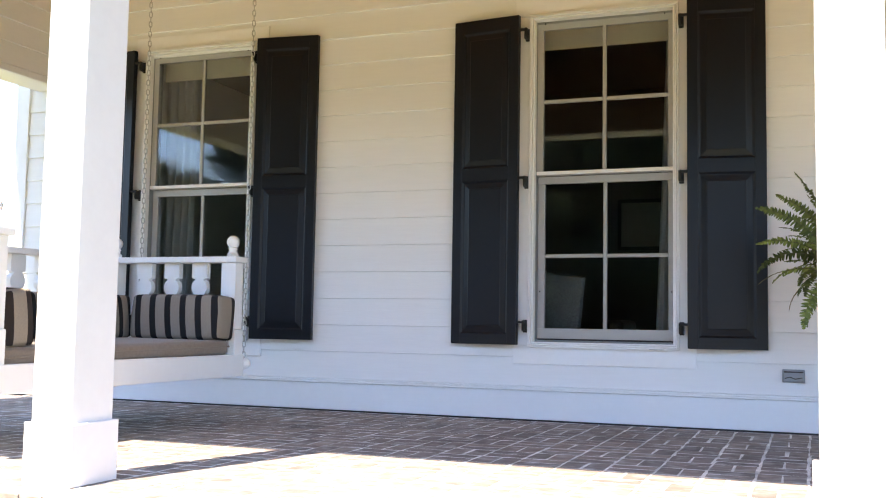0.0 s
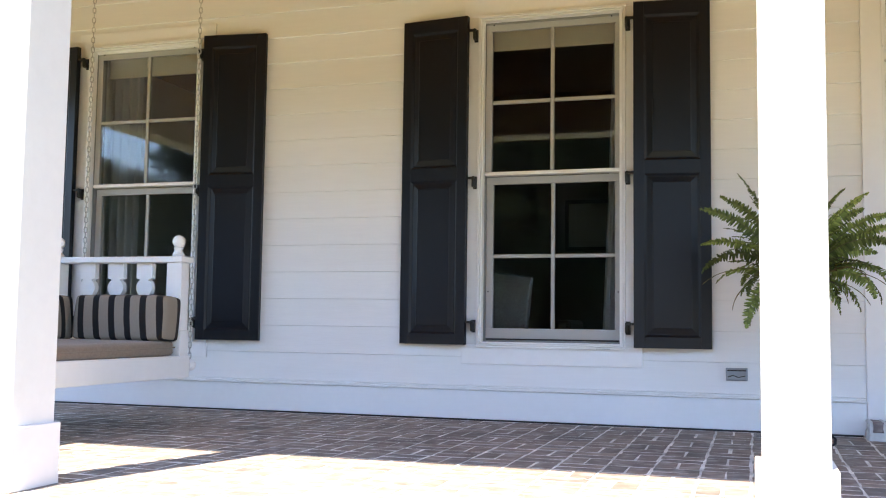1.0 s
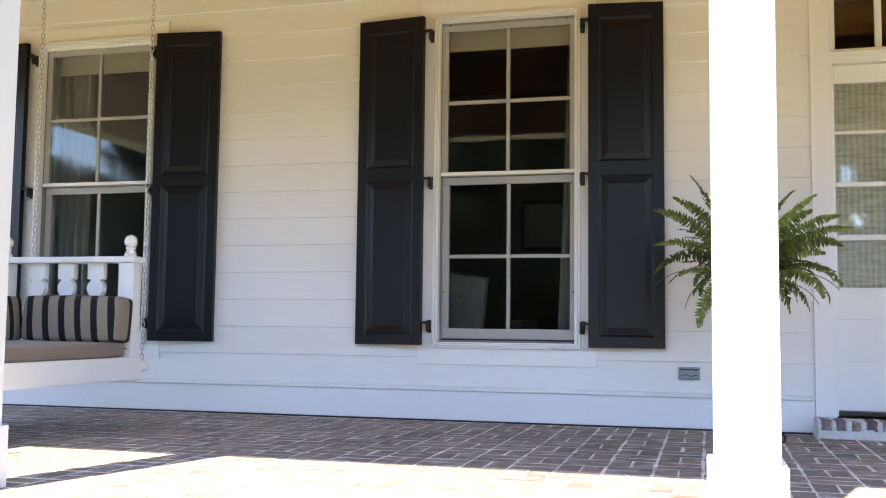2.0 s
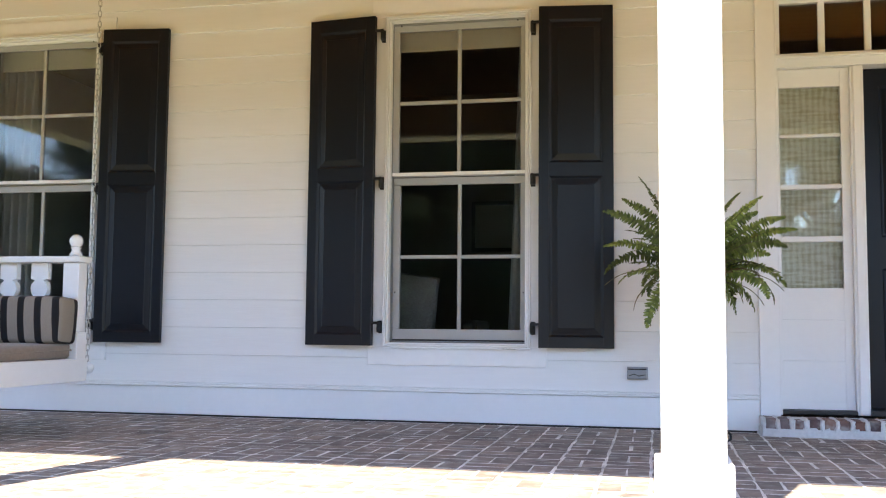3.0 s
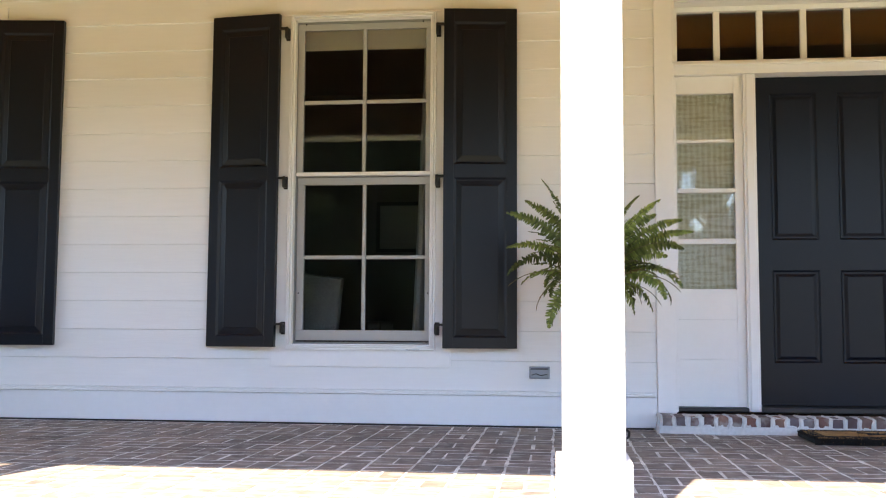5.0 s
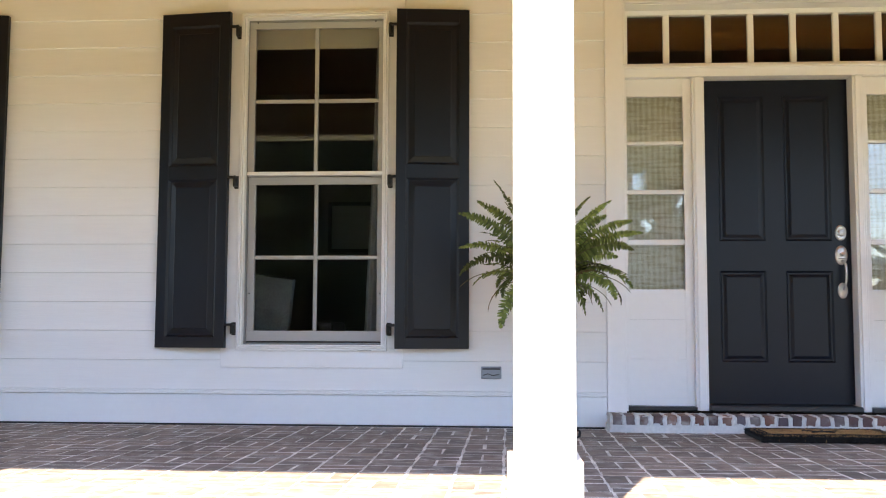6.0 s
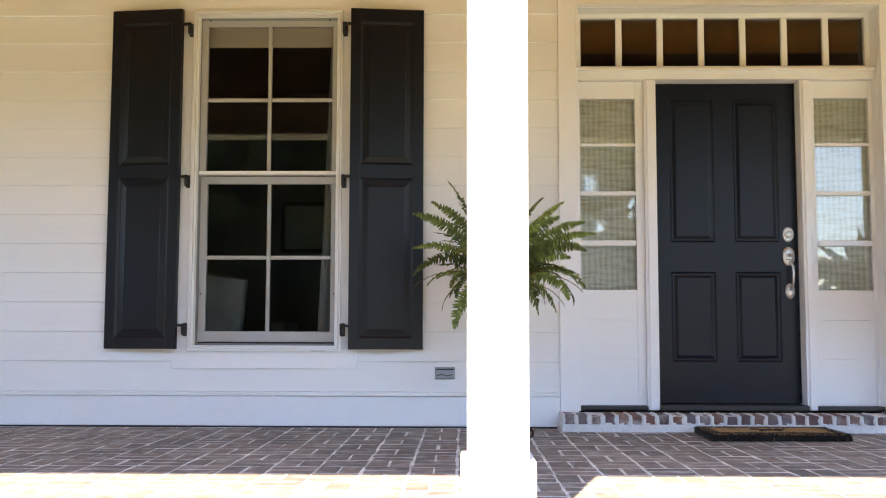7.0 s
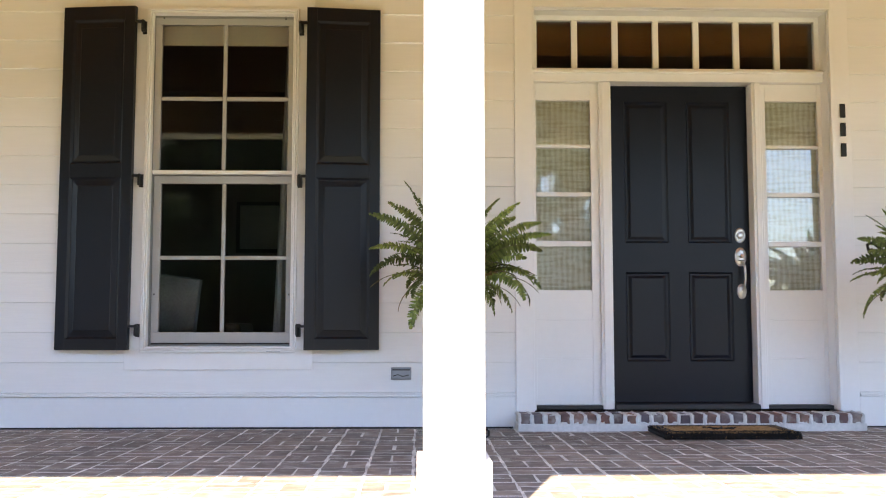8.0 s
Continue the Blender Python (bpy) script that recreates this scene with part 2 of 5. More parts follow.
def leaf_material(name, a, c, translucent=0.35, spread=(0.8, 1.2)):
    m = bpy.data.materials.new(name)
    m.use_nodes = True
    n, l = m.node_tree.nodes, m.node_tree.links
    b = n["Principled BSDF"]
    b.inputs["Roughness"].default_value = 0.55
    b.inputs["Specular IOR Level"].default_value = 0.3
    g = n.new("ShaderNodeNewGeometry")
    ramp = n.new("ShaderNodeValToRGB")
    ramp.color_ramp.elements[0].color, ramp.color_ramp.elements[1].color = (*a, 1), (*c, 1)
    l.new(g.outputs["Random Per Island"], ramp.inputs[0])
    # each frond or crown a little darker or paler than the next
    info = n.new("ShaderNodeObjectInfo")
    own = n.new("ShaderNodeMapRange")
    own.inputs[3].default_value, own.inputs[4].default_value = spread
    l.new(info.outputs["Random"], own.inputs[0])
    tone = n.new("ShaderNodeVectorMath")
    tone.operation = "SCALE"
    l.new(ramp.outputs[0], tone.inputs[0]), l.new(own.outputs[0], tone.inputs["Scale"])
    l.new(tone.outputs[0], b.inputs["Base Color"])
    t = n.new("ShaderNodeBsdfTranslucent")
    l.new(tone.outputs[0], t.inputs[0])
    mix = n.new("ShaderNodeMixShader")
    mix.inputs[0].default_value = translucent
    l.new(b.outputs[0], mix.inputs[1]), l.new(t.outputs[0], mix.inputs[2])
    l.new(mix.outputs[0], n["Material Output"].inputs["Surface"])
    return m


FERN = leaf_material("fern_leaf", (0.068, 0.102, 0.022), (0.235, 0.285, 0.066), spread=(0.35, 1.6))
FERN_DRY = leaf_material("dry_fern_leaf", (0.11, 0.08, 0.03), (0.17, 0.13, 0.05))
TREE_LEAF = leaf_material("tree_leaf", (0.028, 0.042, 0.018), (0.06, 0.082, 0.03), translucent=0.18)
GRASS = material("lawn", (0.146, 0.146, 0.049), 0.95, vary=0.3, grain=0.35, scale=1.0)
COIR = material("coir", (0.40, 0.225, 0.085), 1.0, vary=0.2, grain=0.3, scale=25, bump=1.0, bump_scale=220)
FIBRE_DARK = material("black_coir", (0.018, 0.014, 0.011), 1.0, vary=0.3, grain=0.3, scale=30)
RUBBER = material("black_rubber_edge", (0.009, 0.0085, 0.008), 0.9, vary=0.3, grain=0.3, scale=30, bump=0.8, bump_scale=120)


# ---- builders ----
def box(bm, x0, x1, y0, y1, z0, z1, bevel=0.0):
    """Adds a box, its edges rounded off by bevel."""
    v = [bm.verts.new((x, y, z)) for z in (z0, z1) for y in (y0, y1) for x in (x0, x1)]
    fs = [bm.faces.new([v[i] for i in q]) for q in ((0, 2, 3, 1), (4, 5, 7, 6), (0, 1, 5, 4), (2, 6, 7, 3), (0, 4, 6, 2), (1, 3, 7, 5))]
    if bevel:
        es = list({e for f in fs for e in f.edges})
        bmesh.ops.bevel(bm, geom=es, offset=bevel, segments=2, affect="EDGES", profile=0.5)
    return bm


def boxes(*items):
    bm = bmesh.new()
    for it in items:
        box(bm, *it)
    return bm


def lathe(bm, rings, cx, cy, n=20):
    """Adds a turned shape of rings (radius, z) about the upright axis through cx, cy."""
    loops = []
    for r, z in rings:
        loops.append([bm.verts.new((cx + r * math.cos(2 * math.pi * i / n), cy + r * math.sin(2 * math.pi * i / n), z)) for i in range(n)])
    for a, c in zip(loops, loops[1:]):
        for i in range(n):
            bm.faces.new((a[i], a[(i + 1) % n], c[(i + 1) % n], c[i]))
    bm.faces.new(list(reversed(loops[0])))
    bm.faces.new(loops[-1])
    return bm


def tube(bm, pts, radius, n=8, closed=False):
    """Adds a round bar along points; radius may be a list."""
    pts = [Vector(p) for p in pts]
    rad = radius if isinstance(radius, (list, tuple)) else [radius] * len(pts)
    rings, count = [], len(pts)
    side = None
    for i, p in enumerate(pts):
        a = pts[(i - 1) % count] if closed or i else pts[i]
        c = pts[(i + 1) % count] if closed or i < count - 1 else pts[i]
        d = (c - a).normalized()
        if side is None:
            side = d.orthogonal().normalized()
        side = (side - d * side.dot(d)).normalized()
        up = d.cross(side)
        rings.append([bm.verts.new(p + rad[i] * (side * math.cos(2 * math.pi * k / n) + up * math.sin(2 * math.pi * k / n))) for k in range(n)])
    pairs = list(zip(rings, rings[1:])) + ([(rings[-1], rings[0])] if closed else [])
    for a, c in pairs:
        for k in range(n):
            bm.faces.new((a[k], a[(k + 1) % n], c[(k + 1) % n], c[k]))
    if not closed:
        bm.faces.new(list(reversed(rings[0])))
        bm.faces.new(rings[-1])
    return bm


def to_mesh(name, bm, mat, smooth=False):
    bmesh.ops.recalc_face_normals(bm, faces=bm.faces[:])
    me = bpy.data.meshes.new(name)
    bm.to_mesh(me)
    bm.free()
    me.materials.append(mat)
    if smooth:
        me.polygons.foreach_set("use_smooth", [True] * len(me.polygons))
        me.set_sharp_from_angle(angle=radians(40))
    return me


def part(name, bm, mat, parent=None, label="", smooth=False):
    """Links a bmesh as one mesh object, under a thing or a part."""
    ob = new(name, to_mesh(name, bm, mat, smooth))
    ob.parent = parent
    if label:
        ob["label"] = label
    return ob


def thing(name, label, category="", group="", kind=""):
    return tagged(new(name), label, category, group, kind)
WALL_Y = 6.4
CORNER_X, END_X = -6.19, 8.0
CEIL_Z = 3.42
PITCH, FIRST = 0.1908, 0.230       # siding courses
WIN_Z0, WIN_Z1 = 0.375, 2.86       # flat casing, bottom and top
WINDOWS = (-4.42, -1.281)
CASE = 0.60                        # half width of the flat window casing
DOOR_X0, DOOR_X1 = 0.63, 2.86      # flat door casing, outside

# ---- ground ----
bm = bmesh.new()
bmesh.ops.create_grid(bm, x_segments=40, y_segments=40, size=600)
for v in bm.verts:
    v.co.z = -0.5
ground = tagged(part("ground", bm, GRASS), "green mown lawn in front of the house", "lawn", kind="structure")

# ---- porch floor slab (bricks are laid on it at the end) ----
floor = tagged(part("porch_floor", boxes((-6.0, END_X, 2.85, 6.42, -0.5, -0.0006)), MORTAR), "brick paved porch floor with pale mortar joints", "floor", kind="structure")

# ---- house wall: studs behind, with openings ----
HOLES = [(cx - 0.47, cx + 0.47, 0.52, 2.70) for cx in WINDOWS] + [(0.74, 2.75, 0.02, 2.80)]
wall_house = thing("wall_house", "white painted lap siding house wall", "wall", kind="structure")
bm = bmesh.new()
xs = [CORNER_X] + [x for hole in HOLES for x in hole[:2]] + [END_X]
for i in range(0, len(xs), 2):
    box(bm, xs[i], xs[i + 1], WALL_Y + 0.02, WALL_Y + 0.2, -0.5, 4.4)
for x0, x1, z0, z1 in HOLES:
    box(bm, x0, x1, WALL_Y + 0.02, WALL_Y + 0.2, z1, 4.4)
    box(bm, x0, x1, WALL_Y + 0.02, WALL_Y + 0.2, -0.5, z0)
part("sheathing", bm, TRIM, wall_house)


def siding_board(x0, x1, z0, z1, za, zb):
    """One lap board of the course z0 to z1, cut to za..zb: thick at its lower edge, thin at the top, its head under the next one."""
    bm = bmesh.new()
    foot, head = za <= z0, zb >= z1
    top = zb + 0.012 if head else zb

    def face(z):
        return WALL_Y + 0.0135 * (z - z0) / (z1 + 0.012 - z0)
    prof = [(WALL_Y + 0.0025, za), (face(za + 0.003), za + 0.003)] if foot else [(face(za), za)]
    prof += [(face(top), top), (WALL_Y + 0.0195, top), (WALL_Y + 0.0195, za)]
    a = [bm.verts.new((x0, y, z)) for y, z in prof]
    c = [bm.verts.new((x1, y, z)) for y, z in prof]
    bm.faces.new(list(reversed(a))), bm.faces.new(c)
    for i in range(len(prof)):
        j = (i + 1) % len(prof)
        bm.faces.new((a[i], a[j], c[j], c[i]))
    return bm


BLOCKS = [(cx - CASE - 0.0004, cx + CASE + 0.0004, WIN_Z0 - 0.0004, WIN_Z1 + 0.0004) for cx in WINDOWS] + [(DOOR_X0 - 0.0004, DOOR_X1 + 0.0004, -1, 2.9304)]
for row in range(18):
    z0 = FIRST + row * PITCH
    z1 = min(z0 + PITCH, CEIL_Z - 0.013)
    if z0 > CEIL_Z - 0.05:
        break
    # a board runs on past a casing that it clears; where a casing cuts in, it is notched
    runs, x = [], CORNER_X + 0.11
    for b in BLOCKS:
        if b[2] < z1 and b[3] > z0:
            runs.append((x, b[0], z0, z1))
            if b[2] > z0 + 0.004:
                runs.append((b[0], b[1], z0, b[2]))
            if b[3] < z1 - 0.004:
                runs.append((b[0], b[1], b[3], z1))
            x = b[1]
    runs.append((x, END_X, z0, z1))
    for x0, x1, za, zb in runs:
        part("siding_board", siding_board(x0, x1, z0, z1, za, zb), WHITE, wall_house)
# corner board, skirt board and its drip cap
trim_corner = tagged(part("trim_corner", boxes((CORNER_X - 0.022, CORNER_X + 0.108, WALL_Y - 0.012, WALL_Y + 0.02, 0.012, CEIL_Z, 0.003), (CORNER_X - 0.022, CORNER_X, WALL_Y + 0.02, WALL_Y + 0.12, 0.012, CEIL_Z, 0.003)), TRIM), "white corner board of the house wall", "trim", kind="structure")
for name, x0, x1 in (("baseboard_1", CORNER_X + 0.11, DOOR_X0 - 0.002), ("baseboard_2", DOOR_X1 + 0.002, END_X)):
    board = tagged(part(name, boxes((x0, x1, WALL_Y - 0.008, WALL_Y + 0.018, 0.012, 0.201, 0.003)), TRIM), "white painted skirt board at the foot of the wall", "baseboard", kind="structure")
    bm = boxes((x0, x1, WALL_Y - 0.024, WALL_Y + 0.018, 0.203, 0.217, 0.004), (x0, x1, WALL_Y - 0.014, WALL_Y + 0.018, 0.217, 0.229, 0.003))
    part("drip_cap", bm, TRIM, board)
# dark strips painted in as the shaded gap between wall and paving
tagged(part("trim_flashing", boxes((CORNER_X, DOOR_X0 - 0.02, WALL_Y - 0.002, WALL_Y + 0.019, -0.008, 0.011)), SILL), "dark strip drawn as the shaded gap between wall and brick floor", "flashing", kind="structure")
tagged(part("trim_flashing", boxes((DOOR_X1, END_X, WALL_Y - 0.002, WALL_Y + 0.019, -0.008, 0.011)), SILL), "dark strip drawn as the shaded gap between wall and brick floor", "flashing", kind="structure")
# side wall of the house and the rooms behind
def gable(x0, x1):
    bm = bmesh.new()
    q = [(WALL_Y + 0.2, -0.5), (12.8, -0.5), (12.8, 6.33), (WALL_Y + 0.2, 4.48)]
    a = [bm.verts.new((x0, y, z)) for y, z in q]
    c = [bm.verts.new((x1, y, z)) for y, z in q]
    bm.faces.new(a), bm.faces.new(list(reversed(c)))
    for i in range(4):
        bm.faces.new((a[i], c[i], c[(i + 1) % 4], a[(i + 1) % 4]))
    return bm


tagged(part("wall_side_1", gable(CORNER_X, CORNER_X + 0.18), WHITE), "white house side wall", "wall", kind="structure")
tagged(part("wall_side_2", gable(END_X - 0.18, END_X), WHITE), "white house side wall", "wall", kind="structure")
tagged(part("wall_back", boxes((CORNER_X + 0.18, END_X - 0.18, 12.6, 12.8, -0.5, 6.3)), WHITE), "white house back wall", "wall", kind="structure")
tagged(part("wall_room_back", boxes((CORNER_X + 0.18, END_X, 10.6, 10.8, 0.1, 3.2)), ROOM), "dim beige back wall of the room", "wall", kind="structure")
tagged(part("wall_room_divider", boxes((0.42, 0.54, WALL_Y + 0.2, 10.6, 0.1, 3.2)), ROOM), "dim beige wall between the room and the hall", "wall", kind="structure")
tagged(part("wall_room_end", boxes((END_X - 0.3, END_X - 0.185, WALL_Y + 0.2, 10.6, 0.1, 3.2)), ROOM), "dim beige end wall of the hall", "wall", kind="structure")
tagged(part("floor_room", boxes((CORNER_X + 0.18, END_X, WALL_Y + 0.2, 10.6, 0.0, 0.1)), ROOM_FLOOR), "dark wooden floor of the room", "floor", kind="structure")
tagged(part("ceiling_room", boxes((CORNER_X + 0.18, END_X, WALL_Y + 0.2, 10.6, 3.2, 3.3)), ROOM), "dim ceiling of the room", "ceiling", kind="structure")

# ---- porch roof ----
BEAM_Z = 2.50
FRONT_Z = 2.55       # underside of the front beam
BEAM_IN, BEAM_OUT = -5.715, -5.99   # faces of the beam at the porch end
bm = bmesh.new()
for i in range(24):
    y = 3.25 + i * 0.1315
    box(bm, BEAM_IN, END_X, max(y + 0.007, 3.248), min(y + 0.1245, WALL_Y), CEIL_Z, CEIL_Z + 0.018, 0.005)
box(bm, BEAM_OUT, END_X, 3.0, WALL_Y, CEIL_Z + 0.016, CEIL_Z + 0.05)
tagged(part("ceiling", bm, CEIL_WOOD), "brown stained board porch ceiling", "ceiling", kind="structure")
beam_front = tagged(part("beam_front", boxes((BEAM_OUT, END_X, 2.973, 3.23, FRONT_Z, CEIL_Z + 0.05, 0.006)), TRIM), "white painted porch beam carried by the columns", "beam", kind="structure")
for k in range(7):
    z0 = FRONT_Z + 0.018 + k * 0.122
    part("inner_board", boxes((BEAM_IN, END_X, 3.231, 3.247, z0, min(z0 + 0.119, CEIL_Z - 0.002), 0.003)), DARK_WOOD, beam_front, "dark brown stained board")
beam_end = tagged(part("beam_end", boxes((BEAM_OUT, BEAM_IN - 0.02, 3.232, WALL_Y - 0.002, BEAM_Z, CEIL_Z + 0.015, 0.004)), TRIM), "white painted beam closing the end of the porch", "beam", kind="structure")
part("lower_board", boxes((BEAM_IN - 0.0195, BEAM_IN, 3.235, WALL_Y - 0.002, BEAM_Z + 0.002, BEAM_Z + 0.055, 0.003)), TRIM, beam_end)
for k in range(5):
    z0 = BEAM_Z + 0.058 + k * 0.175
    bm = bmesh.new()
    z1 = min(z0 + 0.18, CEIL_Z - 0.001)
    q = [(BEAM_IN - 0.001, z0), (BEAM_IN - 0.014, z1), (BEAM_IN - 0.0195, z1), (BEAM_IN - 0.0195, z0)]
    a = [bm.verts.new((x, 3.235, z)) for x, z in q]
    c = [bm.verts.new((x, WALL_Y - 0.002, z)) for x, z in q]
    bm.faces.new(a), bm.faces.new(list(reversed(c)))
    for i in range(4):
        bm.faces.new((a[i], c[i], c[(i + 1) % 4], a[(i + 1) % 4]))
    part("siding_board", bm, WHITE, beam_end)
bm = bmesh.new()
q = [(2.70, 3.36), (2.70, 3.56), (12.9, 6.6), (12.9, 6.4)]
a = [bm.verts.new((CORNER_X - 0.23, y, z)) for y, z in q]
c = [bm.verts.new((END_X + 0.3, y, z)) for y, z in q]
bm.faces.new(a), bm.faces.new(list(reversed(c)))
for i in range(4):
    bm.faces.new((a[i], c[i], c[(i + 1) % 4], a[(i + 1) % 4]))
roof = tagged(part("roof", bm, ROOFING), "grey shingle porch and house roof", "roof", kind="structure")
part("soffit", boxes((CORNER_X - 0.23, END_X + 0.3, 2.70, 2.971, 3.335, 3.36)), TRIM, roof)
part("rake_soffit", boxes((CORNER_X - 0.23, BEAM_OUT - 0.002, 3.0, 12.5, 3.355, 3.38)), TRIM, roof)


# ---- columns ----
def porch_column(cx):
    col = thing("porch_column", "square white painted porch column with a plinth", "column", "porch columns", "structure")
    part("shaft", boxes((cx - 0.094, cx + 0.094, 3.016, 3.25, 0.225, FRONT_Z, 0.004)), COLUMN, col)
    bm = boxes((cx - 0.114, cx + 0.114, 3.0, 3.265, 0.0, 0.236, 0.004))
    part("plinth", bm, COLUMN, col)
    return col


for cx in (-5.85, -2.694, 0.110, 2.91, 5.71):
    porch_column(cx)


# ---- windows ----
def flat_frame(x0, x1, z0, z1, w, y0, y1, bevel=0.003):
    """Four boards round an opening, butted at the corners."""
    return boxes((x0, x0 + w, y0, y1, z0 + w, z1 - w, bevel), (x1 - w, x1, y0, y1, z0 + w, z1 - w, bevel), (x0, x1, y0, y1, z1 - w, z1, bevel), (x0, x1, y0, y1, z0, z0 + w, bevel))


def pane(parent, x0, x1, z0, z1, y, glass):
    g = part("pane", boxes((x0, x1, y, y + 0.005, z0, z1)), glass, parent)
    g.visible_shadow = False
    return g


def double_hung(cx, name):
    win = thing(name, "double hung window with eight panes and white moulding", "window", kind="structure")
    Y = WALL_Y
    part("casing", flat_frame(cx - CASE, cx + CASE, WIN_Z0, WIN_Z1, 0.128, Y - 0.006, Y + 0.02, 0.002), TRIM, win)
    # three stepped beads run round the opening
    part("moulding", flat_frame(cx - 0.496, cx + 0.496, 0.485, 2.741, 0.0135, Y - 0.030, Y + 0.02, 0.004), TRIM, win)
    part("moulding", flat_frame(cx - 0.4815, cx + 0.4815, 0.4995, 2.7265, 0.0105, Y - 0.037, Y + 0.02, 0.004), TRIM, win)
    part("inner_moulding", flat_frame(cx - 0.470, cx + 0.470, 0.511, 2.715, 0.0125, Y - 0.024, Y + 0.03, 0.004), TRIM, win)
    part("jamb", flat_frame(cx - 0.469, cx + 0.469, 0.521, 2.699, 0.014, Y + 0.031, Y + 0.15, 0.001), JAMB, win)
    # upper sash stands in front, lower behind
    MC, MH = cx + 0.004, 0.0125
    up = part("upper_sash", boxes((cx - 0.454, cx - 0.411, Y + 0.034, Y + 0.068, 1.664, 2.641, 0.003), (cx + 0.421, cx + 0.454, Y + 0.034, Y + 0.068, 1.664, 2.641, 0.003),
                                  (cx - 0.454, cx + 0.454, Y + 0.034, Y + 0.068, 2.641, 2.684, 0.003), (cx - 0.454, cx + 0.454, Y + 0.034, Y + 0.068, 1.640, 1.664, 0.003)), SASH, win)
    part("muntin", boxes((MC - MH, MC + MH, Y + 0.036, Y + 0.064, 1.664, 2.641, 0.004)), SASH, up)
    for x0, x1 in ((cx - 0.411, MC - MH), (MC + MH, cx + 0.421)):
        part("muntin", boxes((x0, x1, Y + 0.037, Y + 0.063, 2.133, 2.158, 0.004)), SASH, up)
        for z0, z1 in ((1.664, 2.133), (2.158, 2.641)):
            pane(up, x0, x1, z0, z1, Y + 0.047, GLASS)
    # white instead of almond: the light caught by this rail is in its colour
    part("meeting_rail", boxes((cx - 0.454, cx + 0.454, Y + 0.024, Y + 0.034, 1.645, 1.668, 0.003)), TRIM, up, "ledge coloured white for the light on the rail")
    lo = part("lower_sash", boxes((cx - 0.454, cx - 0.406, Y + 0.072, Y + 0.106, 0.614, 1.588, 0.003), (cx + 0.416, cx + 0.454, Y + 0.072, Y + 0.106, 0.614, 1.588, 0.003),
                                  (cx - 0.454, cx + 0.454, Y + 0.072, Y + 0.106, 1.588, 1.638, 0.003), (cx - 0.454, cx + 0.454, Y + 0.072, Y + 0.106, 0.546, 0.614, 0.003)), SASH, win)
    # added dark strip: the shadow line between bottom rail and sill
    part("weatherstrip", boxes((cx - 0.453, cx + 0.453, Y + 0.082, Y + 0.10, 0.5355, 0.5455)), SILL, lo, "dark strip drawn as the shadow line under the sash")
    part("muntin", boxes((MC - MH, MC + MH, Y + 0.074, Y + 0.1, 0.614, 1.588, 0.004)), SASH, lo)
    for x0, x1 in ((cx - 0.406, MC - MH), (MC + MH, cx + 0.416)):
        part("muntin", boxes((x0, x1, Y + 0.075, Y + 0.099, 1.087, 1.112, 0.004)), SASH, lo)
        for z0, z1 in ((0.614, 1.087), (1.112, 1.588)):
            pane(lo, x0, x1, z0, z1, Y + 0.085, GLASS)
    for dx, y, z in ((-0.40, 0.030, 2.683), (0.40, 0.030, 2.683), (-0.437, 0.0705, 0.86), (0.437, 0.0705, 0.86)):
        part("screw", boxes((cx + dx - 0.004, cx + dx + 0.004, Y + y - 0.003, Y + y + 0.004, z - 0.005, z + 0.005, 0.001)), IRON, win)
    part("maker_strip", boxes((cx + 0.31, cx + 0.40, Y - 0.0375, Y - 0.0355, 0.489, 0.492)), GREY_METAL, win)
    part("sill", boxes((cx - 0.47, cx + 0.47, Y + 0.031, Y + 0.19, 0.505, 0.5195)), SILL, win)
    return win


TALL = {WINDOWS[0]: 1.0072, WINDOWS[1]: 1.0}      # the window by the swing is a little taller


def raised(cx, z):
    return 0.5 + (z - 0.5) * TALL[cx]


for i, cx in enumerate(WINDOWS):
    win = double_hung(cx, "window_%d" % (i + 1))
    for ob in win.children:
        if not ob.name.startswith("casing"):
            ob.matrix_basis = pose(0, 0, raised(cx, 0.0)) @ Matrix.Diagonal((1, 1, TALL[cx], 1))


# ---- shutters ----
def raised_panel(bm, x0, x1, z0, z1, y, depth):
    """A sunk field with a raised middle; y is the front of the frame round it."""
    def ring(ins, yy):
        return [bm.verts.new(p) for p in ((x0 + ins, yy, z0 + ins), (x1 - ins, yy, z0 + ins), (x1 - ins, yy, z1 - ins), (x0 + ins, yy, z1 - ins))]
    rings = [ring(0, y), ring(0.003, y + 0.0015), ring(0.010, y + depth * 0.75), ring(0.014, y + depth), ring(0.021, y + depth), ring(0.025, y + depth * 0.86), ring(0.052, y + depth * 0.36), ring(0.055, y + depth * 0.12), ring(0.058, y + depth * 0.06)]
    for a, c in zip(rings, rings[1:]):
        for i in range(4):
            bm.faces.new((a[i], a[(i + 1) % 4], c[(i + 1) % 4], c[i]))
    bm.faces.new(rings[-1])
    return bm


